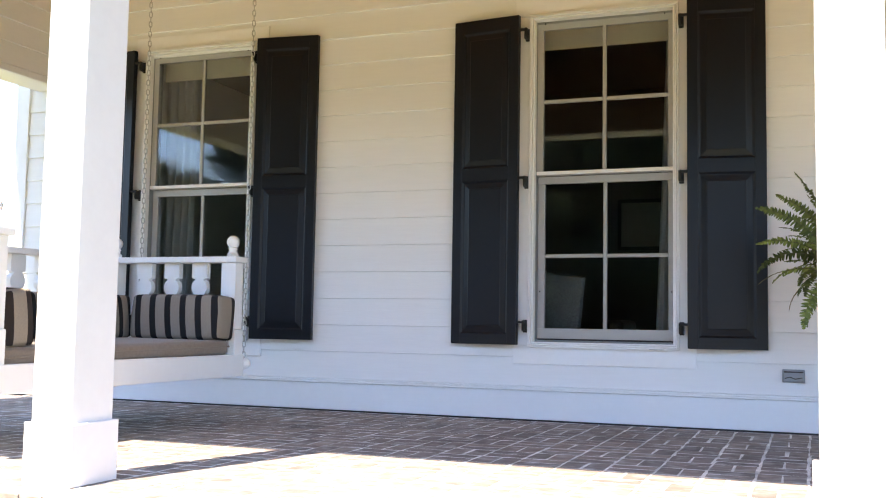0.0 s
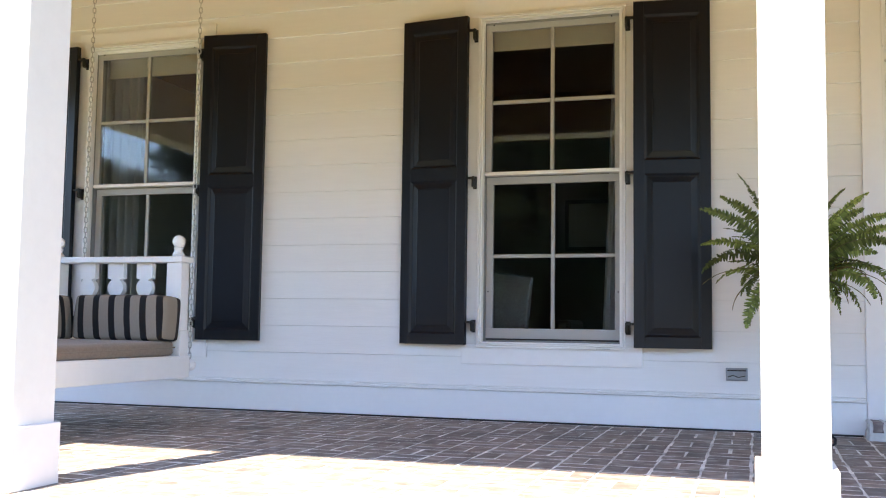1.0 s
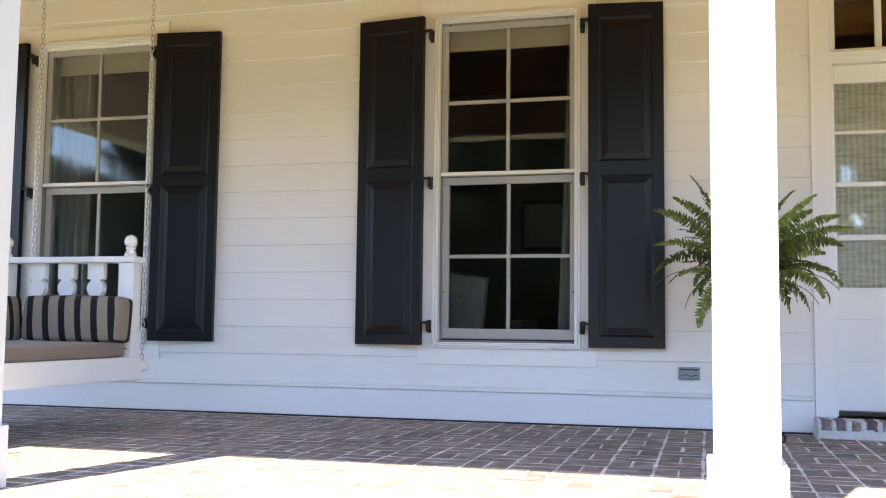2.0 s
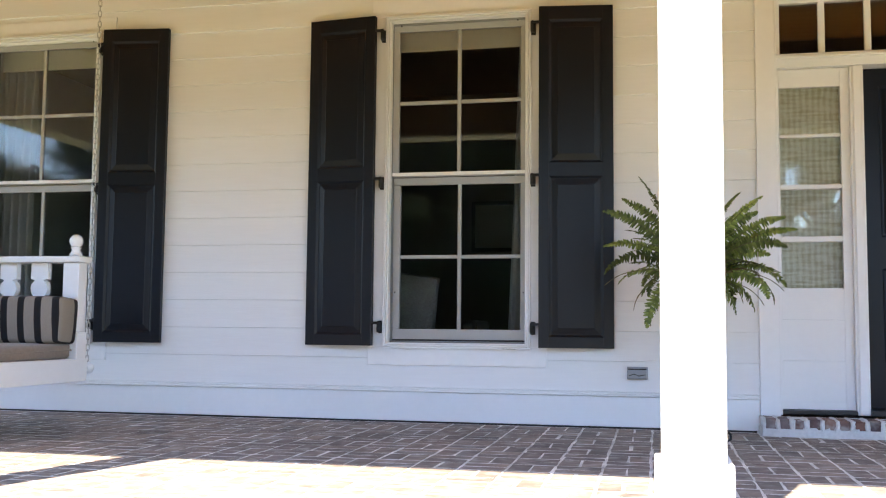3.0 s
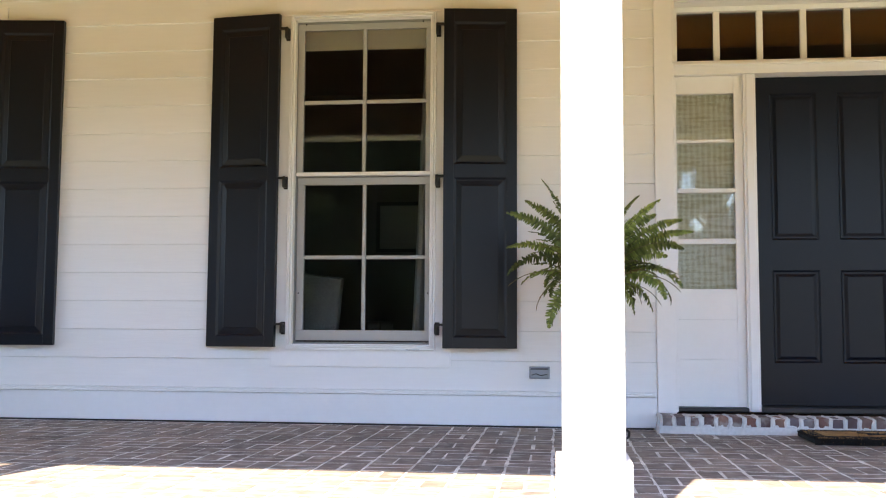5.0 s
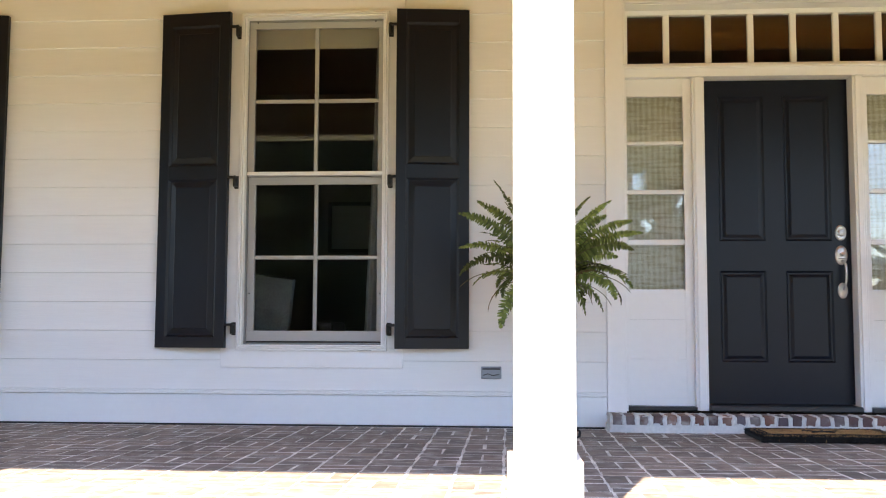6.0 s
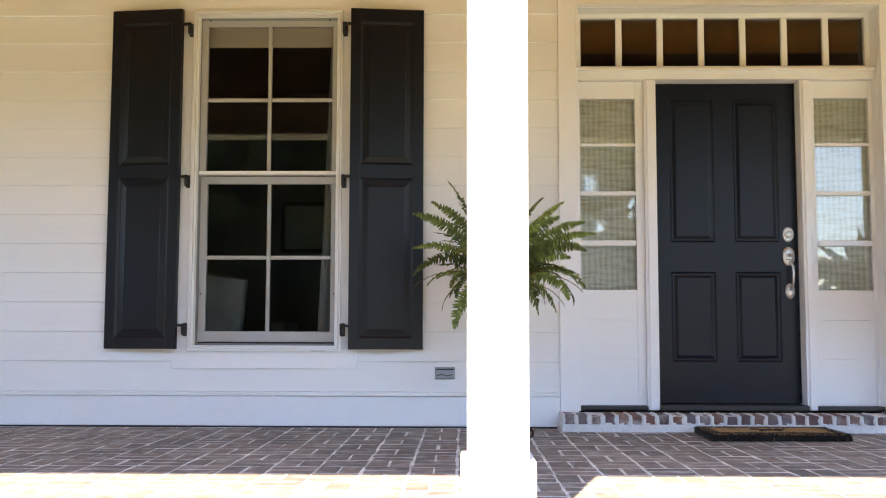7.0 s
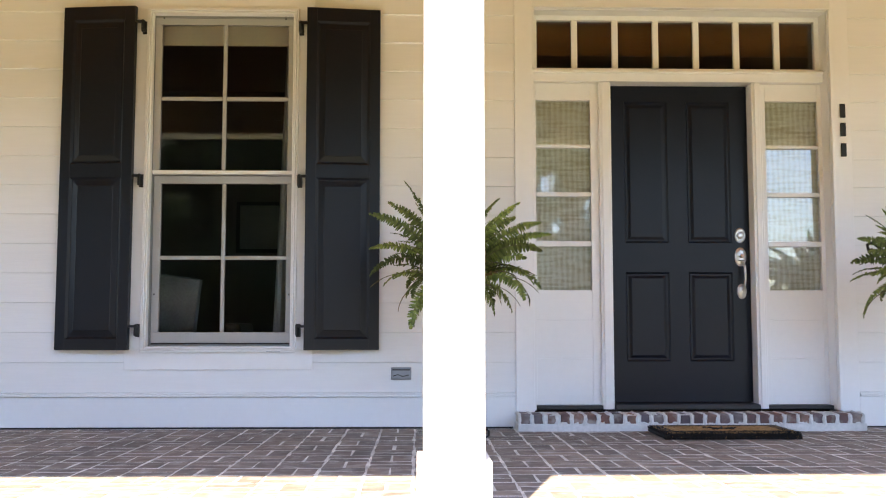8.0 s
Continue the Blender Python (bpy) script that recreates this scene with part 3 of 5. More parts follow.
def make_shutter():
    """Hinge edge at x = 0, leaf towards +x, front at y = 0, foot at z = 0."""
    sh = thing("window_shutter", "black painted raised panel wooden window shutter, folded open", "shutter", "window shutters")
    W, H, T = 0.478, 2.224, 0.04
    st, b, t = 0.066, 0.070, 0.088
    m0, m1 = 1.105, 1.192
    for x0, x1 in ((0, st), (W - st, W)):
        part("stile", boxes((x0, x1, 0, T, 0, H, 0.0018)), BLACK, sh)
    for z0, z1 in ((0, b), (m0, m1), (H - t, H)):
        part("rail", boxes((st, W - st, 0.0004, T - 0.001, z0, z1, 0.0006)), BLACK, sh)
    for z0, z1 in ((b, m0), (m1, H - t)):
        bm = raised_panel(bmesh.new(), st, W - st, z0, z1, 0.001, 0.0105)
        box(bm, st, W - st, 0.024, T - 0.004, z0, z1)
        part("panel", bm, BLACK, sh)
    return sh


def hang(cx, side, first):
    """side -1: at the window's -x edge. The hinged edge stands off the wall, the free edge lies near it."""
    tilt = math.degrees(math.asin(0.055 / 0.478))
    hx = cx + side * 0.555
    y = WALL_Y - 0.095
    if side > 0:
        m = pose(hx, y, 0.502, 0, 0, tilt)
    else:
        m = pose(hx - 0.478 * math.cos(radians(tilt)), y + 0.478 * math.sin(radians(tilt)), 0.502, 0, 0, -tilt)
    m = m @ Matrix.Diagonal((1.014 if side > 0 and cx == WINDOWS[0] else 1, 1, TALL[cx], 1))
    if first is not None:
        return copy_thing(first, m @ Matrix.Diagonal((1, 1, 1 / TALL[WINDOWS[0]], 1)))
    sh = make_shutter()
    sh.matrix_basis = m
    return sh


def hinge(cx, side, z):
    hg = thing("shutter_hinge", "black iron shutter hinge and pintle on the window casing", "hinge", "shutter hinges")
    x = cx + side * 0.511
    part("pintle_plate", boxes((x - 0.015, x + 0.015, WALL_Y - 0.023, WALL_Y - 0.008, z - 0.058, z + 0.026, 0.003)), IRON, hg)
    part("pintle_block", boxes((x - 0.014, x + 0.014, WALL_Y - 0.064, WALL_Y - 0.024, z - 0.050, z + 0.014, 0.004)), IRON, hg)
    bm = bmesh.new()
    lathe(bm, ((0.008, z - 0.046), (0.010, z - 0.04), (0.010, z + 0.018), (0.006, z + 0.022)), x, WALL_Y - 0.072, 12)
    part("pin", bm, IRON, hg, smooth=True)
    a, c = sorted((x - side * 0.012, cx + side * 0.60))
    part("strap", boxes((a, c, WALL_Y - 0.084, WALL_Y - 0.060, z + 0.002, z + 0.018, 0.003)), IRON, hg)
    return hg


first = None
for cx in WINDOWS:
    for side in (-1, 1):
        s = hang(cx, side, first)
        first = first or s
        for z in (2.618, 1.607, 0.642):
            hinge(cx, side, raised(cx, z))

# ---- front door with sidelights and transom ----
Y = WALL_Y
entry = thing("door_1", "black four panel front door with white surround, sidelights and transom", "front door", kind="structure")
part("casing", boxes((0.63, 0.75, Y - 0.014, Y + 0.02, 0.105, 2.93, 0.003), (2.74, 2.86, Y - 0.014, Y + 0.02, 0.105, 2.93, 0.003), (0.75, 2.74, Y - 0.014, Y + 0.02, 2.765, 2.93, 0.003)), TRIM, entry)
part("moulding", boxes((0.748, 0.762, Y - 0.022, Y + 0.02, 2.352, 2.762, 0.004), (2.728, 2.746, Y - 0.022, Y + 0.02, 0.112, 2.762, 0.004), (0.748, 2.746, Y - 0.024, Y + 0.02, 2.762, 2.776, 0.004)), TRIM, entry)
part("jamb", boxes((0.742, 0.764, Y + 0.021, Y + 0.26, 0.112, 2.775), (2.726, 2.748, Y + 0.021, Y + 0.26, 0.112, 2.775), (0.764, 2.726, Y + 0.021, Y + 0.26, 2.758, 2.775)), TRIM, entry)
for x0, x1 in ((1.207, 1.287), (2.238, 2.306)):
    post = part("mullion_post", boxes((x0, x1, Y + 0.10, Y + 0.26, 0.112, 2.289, 0.003)), TRIM, entry)
    part("bead", boxes((x0 + 0.016, x1 - 0.016, Y + 0.088, Y + 0.0995, 0.112, 2.289, 0.004)), TRIM, post)
part("head_bar", boxes((0.764, 2.726, Y + 0.085, Y + 0.26, 2.291, 2.362, 0.004), (0.764, 2.726, Y + 0.06, Y + 0.084, 2.345, 2.366, 0.006)), TRIM, entry)
# transom, seven panes
TX0, TX1, TZ0, TZ1 = 0.796, 2.692, 2.395, 2.723
trans = part("transom_sash", boxes((0.764, TX0, Y + 0.135, Y + 0.18, 2.364, 2.757, 0.003), (TX1, 2.726, Y + 0.135, Y + 0.18, 2.364, 2.757, 0.003), (TX0, TX1, Y + 0.135, Y + 0.18, 2.364, TZ0, 0.003), (TX0, TX1, Y + 0.135, Y + 0.18, TZ1, 2.757, 0.003)), TRIM, entry)
step_x = (TX1 - TX0 + 0.04) / 7
for i in range(7):
    a = TX0 + i * step_x
    pane(trans, a, a + step_x - 0.04, TZ0, TZ1, Y + 0.158, DOOR_GLASS)
    if i < 6:
        part("muntin", boxes((a + step_x - 0.04, a + step_x, Y + 0.137, Y + 0.175, TZ0, TZ1, 0.004)), TRIM, trans)
# sidelights
LITES = ((1.871, 2.173), (1.549, 1.849), (1.221, 1.519), (0.893, 1.184))
for x0, x1, g0, g1 in ((0.763, 1.2075, 0.786, 1.154), (2.3055, 2.727, 2.342, 2.70)):
    side = part("sidelight", boxes((x0, g0, Y + 0.135, Y + 0.18, 0.14, 2.289, 0.002), (g1, x1, Y + 0.135, Y + 0.18, 0.14, 2.289, 0.002), (g0, g1, Y + 0.136, Y + 0.18, 2.173, 2.289, 0.002)), TRIM, entry)
    for (z0, z1), (n0, n1) in zip(LITES, LITES[1:]):
        part("muntin", boxes((g0, g1, Y + 0.137, Y + 0.176, n1, z0, 0.004)), TRIM, side)
    for z0, z1 in LITES:
        pane(side, g0, g1, z0, z1, Y + 0.158, DOOR_GLASS)
    for z0, z1 in ((0.140, 0.4395), (0.4405, 0.6945), (0.6955, 0.893)):
        part("lower_board", boxes((g0, g1, Y + 0.138, Y + 0.18, z0, z1, 0.0012)), TRIM, side)
    part("sidelight_sill", boxes((x0 - 0.001, x1 + 0.001, Y + 0.075, Y + 0.2, 0.112, 0.138, 0.004)), SILL, side, "dark sill")
    shade = tagged(part("woven_shade", boxes((g0 - 0.02, g1 + 0.02, Y + 0.188, Y + 0.194, 0.84, 2.21)), WOVEN), "pale woven reed shade hanging behind the sidelight glass", "window shade", "sidelight shades")
    part("bottom_bar", boxes((g0 - 0.02, g1 + 0.02, Y + 0.184, Y + 0.199, 0.83, 0.85, 0.003)), WOVEN, shade)
# door leaf
DY = Y + 0.20
leaf = part("door_leaf", boxes((1.287, 1.392, DY, DY + 0.044, 0.152, 2.288), (2.118, 2.236, DY, DY + 0.044, 0.152, 2.288), (1.69, 1.818, DY, DY + 0.044, 0.152, 2.288),
                               (1.392, 1.69, DY, DY + 0.044, 2.18, 2.288), (1.818, 2.118, DY, DY + 0.044, 2.18, 2.288),
                               (1.392, 1.69, DY, DY + 0.044, 1.017, 1.214), (1.818, 2.118, DY, DY + 0.044, 1.017, 1.214),
                               (1.392, 1.69, DY, DY + 0.044, 0.152, 0.42), (1.818, 2.118, DY, DY + 0.044, 0.152, 0.42)), DOOR, entry, "black painted door leaf")
bmesh_fix = bmesh.new()
bmesh_fix.from_mesh(leaf.data)
bmesh.ops.remove_doubles(bmesh_fix, verts=bmesh_fix.verts[:], dist=0.0005)
bmesh_fix.to_mesh(leaf.data)
bmesh_fix.free()
for x0, x1 in ((1.392, 1.69), (1.818, 2.118)):
    for z0, z1 in ((0.42, 1.017), (1.214, 2.18)):
        bm = bmesh.new()

        def ring(ins, yy):
            return [bm.verts.new(p) for p in ((x0 + ins, yy, z0 + ins), (x1 - ins, yy, z0 + ins), (x1 - ins, yy, z1 - ins), (x0 + ins, yy, z1 - ins))]
        rings = [ring(0, DY), ring(0.003, DY + 0.003), ring(0.012, DY + 0.011), ring(0.022, DY + 0.011), ring(0.040, DY + 0.004), ring(0.043, DY + 0.003)]
        for a, c in zip(rings, rings[1:]):
            for i in range(4):
                bm.faces.new((a[i], a[(i + 1) % 4], c[(i + 1) % 4], c[i]))
        bm.faces.new(rings[-1])
        part("door_panel", bm, DOOR, leaf)
part("threshold", boxes((1.288, 2.237, Y + 0.05, DY + 0.07, 0.112, 0.146, 0.006)), SILL, entry, "dark bronze threshold")


def turned(rings, x, z, y0, mat, name, parent, n=24, stretch=1.0):
    """A shape turned about an axis that points out of the door; rings of (radius, height over the door)."""
    bm = bmesh.new()
    loops = [[bm.verts.new((x + r * math.cos(2 * math.pi * i / n), y0 - hh, z + stretch * r * math.sin(2 * math.pi * i / n))) for i in range(n)] for r, hh in rings]
    for a, c in zip(loops, loops[1:]):
        for i in range(n):
            bm.faces.new((a[i], a[(i + 1) % n], c[(i + 1) % n], c[i]))
    bm.faces.new(loops[-1])
    return part(name, bm, mat, parent, smooth=True)


handle = part("handle_set", boxes((2.166, 2.176, DY - 0.004, DY, 1.09, 1.13)), NICKEL, leaf, "satin nickel handle set")
bolt = turned(((0.037, 0), (0.037, 0.006), (0.032, 0.012), (0.026, 0.013), (0.024, 0.012)), 2.171, 1.266, DY, NICKEL, "deadbolt", leaf, stretch=1.38)
turned(((0.023, 0.012), (0.022, 0.026), (0.018, 0.030), (0.009, 0.031), (0.008, 0.027)), 2.171, 1.266, DY, NICKEL, "cylinder", bolt)
rose = turned(((0.040, 0), (0.040, 0.006), (0.035, 0.012), (0.024, 0.016), (0.010, 0.018)), 2.171, 1.120, DY, NICKEL, "upper_rose", leaf, stretch=1.6)
# no groove is cut: a dark bar draws the shade inside it
part("groove", boxes((2.150, 2.192, DY - 0.019, DY - 0.0145, 1.094, 1.099)), SILL, rose)
low = turned(((0.032, 0), (0.032, 0.006), (0.027, 0.012), (0.013, 0.018), (0.006, 0.02)), 2.175, 0.888, DY, NICKEL, "lower_rose", leaf, stretch=1.62)
bm = bmesh.new()
tube(bm, [(2.173, DY - 0.01, 1.085), (2.178, DY - 0.038, 1.075), (2.183, DY - 0.052, 1.05), (2.186, DY - 0.054, 1.0), (2.184, DY - 0.05, 0.95), (2.180, DY - 0.038, 0.91), (2.175, DY - 0.01, 0.892)], [0.008, 0.008, 0.0085, 0.0085, 0.0075, 0.007, 0.008], 10)
part("grip", bm, NICKEL, leaf, smooth=True)
bm = bmesh.new()
tube(bm, [(2.171, DY - 0.012, 1.125), (2.171, DY - 0.035, 1.122), (2.171, DY - 0.048, 1.128)], [0.012, 0.011, 0.014], 10)
part("thumb_latch", bm, NICKEL, leaf, smooth=True)

# three plain bars stand in for the figures on the casing
for z0, z1 in ((2.03, 2.122), (1.905, 1.995), (1.77, 1.858)):
    tagged(part("sign_bar", boxes((2.787, 2.822, Y - 0.026, Y - 0.014, z0, z1, 0.002)), IRON), "plain black bar fixed to the white door casing", "sign", "bars on the casing")

# ---- brick step under the door ----
doorstep = thing("doorstep", "brick rowlock doorstep smeared with white mortar", "step", kind="structure")
bm = boxes((0.618, 2.812, 6.185, Y + 0.075, -0.008, 0.048, 0.006), (0.626, 2.805, 6.197, Y + 0.05, 0.042, 0.1, 0.004))
part("mortar_bed", bm, MORTAR_STEP, doorstep)
rng = random.Random(5)
for i in range(26):
    x = 0.632 + i * 0.0835
    w = 0.062 + rng.uniform(-0.004, 0.004)
    bm = boxes((x + 0.004, x + 0.004 + w, 6.191 + rng.uniform(-0.003, 0.003), Y - 0.016, 0.036 + rng.uniform(0, 0.01), 0.103 + rng.uniform(-0.004, 0.003), 0.008))
    for v in bm.verts:
        v.co += Vector((rng.uniform(-1, 1), rng.uniform(-1, 1), rng.uniform(-1, 1))) * 0.0035
    part("brick", bm, STEP_BRICK, doorstep)
# mortar squeezed up between and over the bricks
bm = bmesh.new()
for i in range(27):
    x = 0.632 + i * 0.0835 - 0.0125
    u = lambda k=0.006: rng.uniform(-k, k)
    line = [(x + u(), 6.199, 0.026), (x + u(), 6.193, 0.05), (x + u(), 6.194, 0.075), (x + u(), 6.197, 0.094), (x + u(), 6.21, 0.099), (x + u(), 6.25, 0.1), (x + u(), 6.3, 0.1), (x + u(), 6.37, 0.099)]
    tube(bm, [(min(max(a, 0.63), 2.80), c, d) for a, c, d in line], [rng.uniform(0.0085, 0.0145) for _ in line], 8)
for i in range(34):
    # dabs of mortar left along the foot of the bricks
    x = rng.uniform(0.64, 2.79)
    w = rng.uniform(0.012, 0.03)
    tube(bm, [(x - w, 6.197, 0.036), (x - w * 0.4, 6.194, 0.04 + rng.uniform(0, 0.012)), (x + w * 0.4, 6.194, 0.04 + rng.uniform(0, 0.012)), (x + w, 6.197, 0.036)], [0.006, 0.011, 0.011, 0.006], 7)
part("mortar_joint", bm, MORTAR_STEP, doorstep, smooth=True)

# ---- doormat ----
mat = thing("doormat", "coir doormat with a black rubber border lying before the step", "doormat")
part("rubber_border", boxes((1.415, 2.205, 5.70, 6.13, 0.003, 0.034, 0.012)), RUBBER, mat, "black scrolled rubber border")
part("coir_field", boxes((1.445, 2.175, 5.728, 6.102, 0.03, 0.0425, 0.006)), COIR, mat, "brown coir field")
bm = bmesh.new()
for s in (-1, 1):
    tube(bm, [(1.81 + s * 0.10, 5.97, 0.043), (1.81 + s * 0.05, 5.93, 0.043), (1.81, 5.90, 0.043), (1.81 - s * 0.06, 5.87, 0.043)], 0.008, 6)
tube(bm, [(1.74, 5.865, 0.044), (1.80, 5.91, 0.044), (1.83, 5.985, 0.044)], 0.007, 6)
part("dark_mark", bm, RUBBER, mat, "dark printed mark")
rng = random.Random(4)
for i in range(40):
    for yy in (5.738, 5.765, 6.07, 6.097):
        x = 1.44 + i * 0.0188 + rng.uniform(-0.004, 0.004)
        s, yy = rng.choice((-1, 1)), yy + rng.uniform(-0.009, 0.009)
        part("border_scroll", tube(bmesh.new(), [(x - 0.009, yy - 0.010 * s, 0.0415), (x - 0.003, yy + 0.006 * s, 0.043), (x + 0.006, yy - 0.004 * s, 0.043), (x + 0.010, yy + 0.011 * s, 0.0415)], 0.0048, 5), RUBBER, mat)
for i in range(17):
    for xx in (1.447, 1.472, 2.148, 2.173):
        y = 5.79 + i * 0.0165
        s = rng.choice((-1, 1))
        part("border_scroll", tube(bmesh.new(), [(xx - 0.010 * s, y - 0.008, 0.0415), (xx + 0.006 * s, y, 0.043), (xx + 0.010 * s, y + 0.009, 0.0415)], 0.0048, 5), RUBBER, mat)

def fibres(verts, faces, x0, x1, y0, y1, n, foot, tall, rim_only=False):
    """Short upright fibres, each a leaning sliver."""
    done = 0
    while done < n:
        x, y = rng.uniform(x0, x1), rng.uniform(y0, y1)
        if rim_only and 1.455 < x < 2.165 and 5.742 < y < 6.088:
            continue
        a, w, h = rng.uniform(0, 6.28), rng.uniform(0.0015, 0.003), tall * rng.uniform(0.5, 1.2)
        i = len(verts)
        verts += [(x - w * math.cos(a), y - w * math.sin(a), foot), (x + w * math.cos(a), y + w * math.sin(a), foot), (x + rng.uniform(-0.006, 0.006), y + rng.uniform(-0.006, 0.006), foot + h)]
        faces.append((i, i + 1, i + 2))
        done += 1


verts, faces = [], []
fibres(verts, faces, 1.45, 2.17, 5.735, 6.095, 6500, 0.04, 0.009)
fibres(verts, faces, 1.43, 2.19, 5.715, 6.115, 2000, 0.034, 0.014, True)
fibres(verts, faces, 1.413, 2.207, 5.692, 5.702, 50, 0.006, 0.02)
brown = len(faces)
fibres(verts, faces, 1.412, 2.208, 5.697, 6.133, 4800, 0.03, 0.018, True)
fibres(verts, faces, 1.413, 2.207, 5.692, 5.703, 2600, 0.004, 0.032)
fibres(verts, faces, 1.46, 2.16, 5.745, 6.085, 250, 0.04, 0.010)
me = bpy.data.meshes.new("pile")
me.from_pydata(verts, [], faces)
me.materials.append(COIR)
me.materials.append(FIBRE_DARK)
for f in me.polygons:
    f.material_index = 0 if f.index < brown else 1
ob = tagged(new("pile", me), "brown and black coir pile", kind="stuff")
ob.parent = mat

# ---- outlet cover on the wall ----
outlet = thing("outlet_cover", "grey metal weatherproof outlet cover on the white siding", "outlet")
part("plate", boxes((-0.174, -0.044, Y - 0.012, Y + 0.006, 0.311, 0.39, 0.004)), GREY_METAL, outlet)
part("lid", boxes((-0.168, -0.05, Y - 0.026, Y - 0.0125, 0.317, 0.384, 0.006)), GREY_METAL, outlet)
part("hinge", boxes((-0.165, -0.053, Y - 0.0295, Y - 0.0265, 0.371, 0.379, 0.001)), SILL, outlet)
bm = bmesh.new()
tube(bm, [(-0.16, Y - 0.027, 0.335), (-0.13, Y - 0.028, 0.345), (-0.1, Y - 0.028, 0.333), (-0.06, Y - 0.027, 0.342)], 0.003, 6)
part("latch", bm, SILL, outlet)

# ---- hanging daybed swing ----
swing = thing("porch_swing", "white wooden daybed swing hanging on chains from the porch ceiling", "porch swing")
SX0, SX1 = -4.46, -3.40      # back and front of the frame
SY0, SY1 = 3.38, 5.50        # ends
RZ0, RZ1 = 0.282, 0.418
ARM_Z = 1.0
for x0, x1 in ((SX1 - 0.04, SX1), (SX0, SX0 + 0.04)):
    part("side_rail", boxes((x0, x1, SY0, SY1, RZ0, RZ1, 0.004)), TRIM, swing)
for y0, y1 in ((SY0 + 0.02, SY0 + 0.06), (SY1 - 0.06, SY1 - 0.02)):
    part("end_rail", boxes((SX0 + 0.042, SX1 - 0.042, y0, y1, RZ0 + 0.01, RZ1 - 0.004, 0.003)), TRIM, swing)
for i in range(12):
    y = SY0 + 0.16 + i * 0.152
    part("slat", boxes((SX0 + 0.042, SX1 - 0.042, y, y + 0.1, RZ0 + 0.09, RZ0 + 0.11, 0.003)), TRIM, swing)


def post(x, y):
    p = part("post", boxes((x - 0.054, x + 0.054, y - 0.045, y + 0.045, RZ1 + 0.16, ARM_Z, 0.004), (x - 0.062, x + 0.062, y - 0.05, y + 0.05, RZ1 - 0.13, RZ1 + 0.16, 0.006)), TRIM, swing)
    z = ARM_Z + 0.038
    rings = [(0.034, z), (0.038, z + 0.006), (0.038, z + 0.018), (0.030, z + 0.026), (0.026, z + 0.034), (0.026, z + 0.046), (0.031, z + 0.052), (0.031, z + 0.058), (0.024, z + 0.062)]
    for k in range(9):
        a = -1.1 + k * (1.1 + math.pi / 2) / 8.3
        rings.append((max(0.003, 0.041 * math.cos(a)), z + 0.096 + 0.041 * math.sin(a)))
    part("finial", lathe(bmesh.new(), rings, x, y, 20), TRIM, p, smooth=True)
    return p


PX0, PX1, PY0, PY1 = SX0 + 0.08, SX1 - 0.07, SY0 + 0.078, SY1 - 0.055
for x in (PX0, PX1):
    for y in (PY0, PY1):
        post(x, y)
for y in (PY0, PY1):
    part("arm_rail", boxes((SX0 - 0.005, SX1 - 0.0, y - 0.07, y + 0.07, ARM_Z + 0.001, ARM_Z + 0.038, 0.006)), TRIM, swing)
    part("lower_arm_rail", boxes((PX0 + 0.062, PX1 - 0.062, y - 0.02, y + 0.02, 0.55, 0.60, 0.003)), TRIM, swing)
part("back_rail", boxes((PX0 - 0.06, PX0 + 0.06, PY0 + 0.072, PY1 - 0.072, ARM_Z + 0.001, ARM_Z + 0.038, 0.006)), TRIM, swing)
part("lower_back_rail", boxes((PX0 - 0.02, PX0 + 0.02, PY0 + 0.062, PY1 - 0.062, 0.55, 0.60, 0.003)), TRIM, swing)


def baluster_mesh():
    """A flat sawn baluster: square head, notch, round bulb, waist and foot; along x, thickness in y."""
    bm = bmesh.new()
    half = [(0.057, 0.398), (0.057, 0.300), (0.034, 0.294), (0.030, 0.283)]
    for k in range(9):
        a = math.radians(62 - k * 15.5)
        half.append((0.012 + 0.046 * math.cos(a), 0.240 + 0.052 * math.sin(a)))
    half += [(0.022, 0.18), (0.020, 0.14), (0.030, 0.10), (0.050, 0.085), (0.050, 0.0)]
    out = [(x, z) for x, z in half] + [(-x, z) for x, z in reversed(half)]
    f = bm.faces.new([bm.verts.new((x, -0.02, z)) for x, z in out])
    ext = bmesh.ops.extrude_face_region(bm, geom=[f])
    for v in ext["geom"]:
        if isinstance(v, bmesh.types.BMVert):
            v.co.y += 0.04
    return to_mesh("baluster", bm, TRIM)


BAL = baluster_mesh()
spots = [(x, y, 0) for y in (PY0, PY1) for x in (-3.703, -3.916, -4.129)]
spots += [(PX0, PY0 + 0.20 + i * 0.2245, 90) for i in range(8)]
for x, y, turn in spots:
    b = new("baluster", BAL)
    b.parent = swing
    b.matrix_basis = pose(x, y, 0.602, 0, 0, turn)


def chain_mesh(length):
    bm = bmesh.new()
    pitch, k, z = 0.034, 0, 0.0
    while z < length - 0.02:
        pts = []
        for i in range(14):
            a = 2 * math.pi * i / 14
            u, w = 0.0095 * math.cos(a), 0.0135 * math.sin(a) + (0.0075 if math.sin(a) > 0 else -0.0075)
            pts.append((u, 0.0, z + 0.026 + w) if k % 2 else (0.0, u, z + 0.026 + w))
        tube(bm, pts, 0.0029, 6, closed=True)
        k += 1
        z += pitch
    return bm


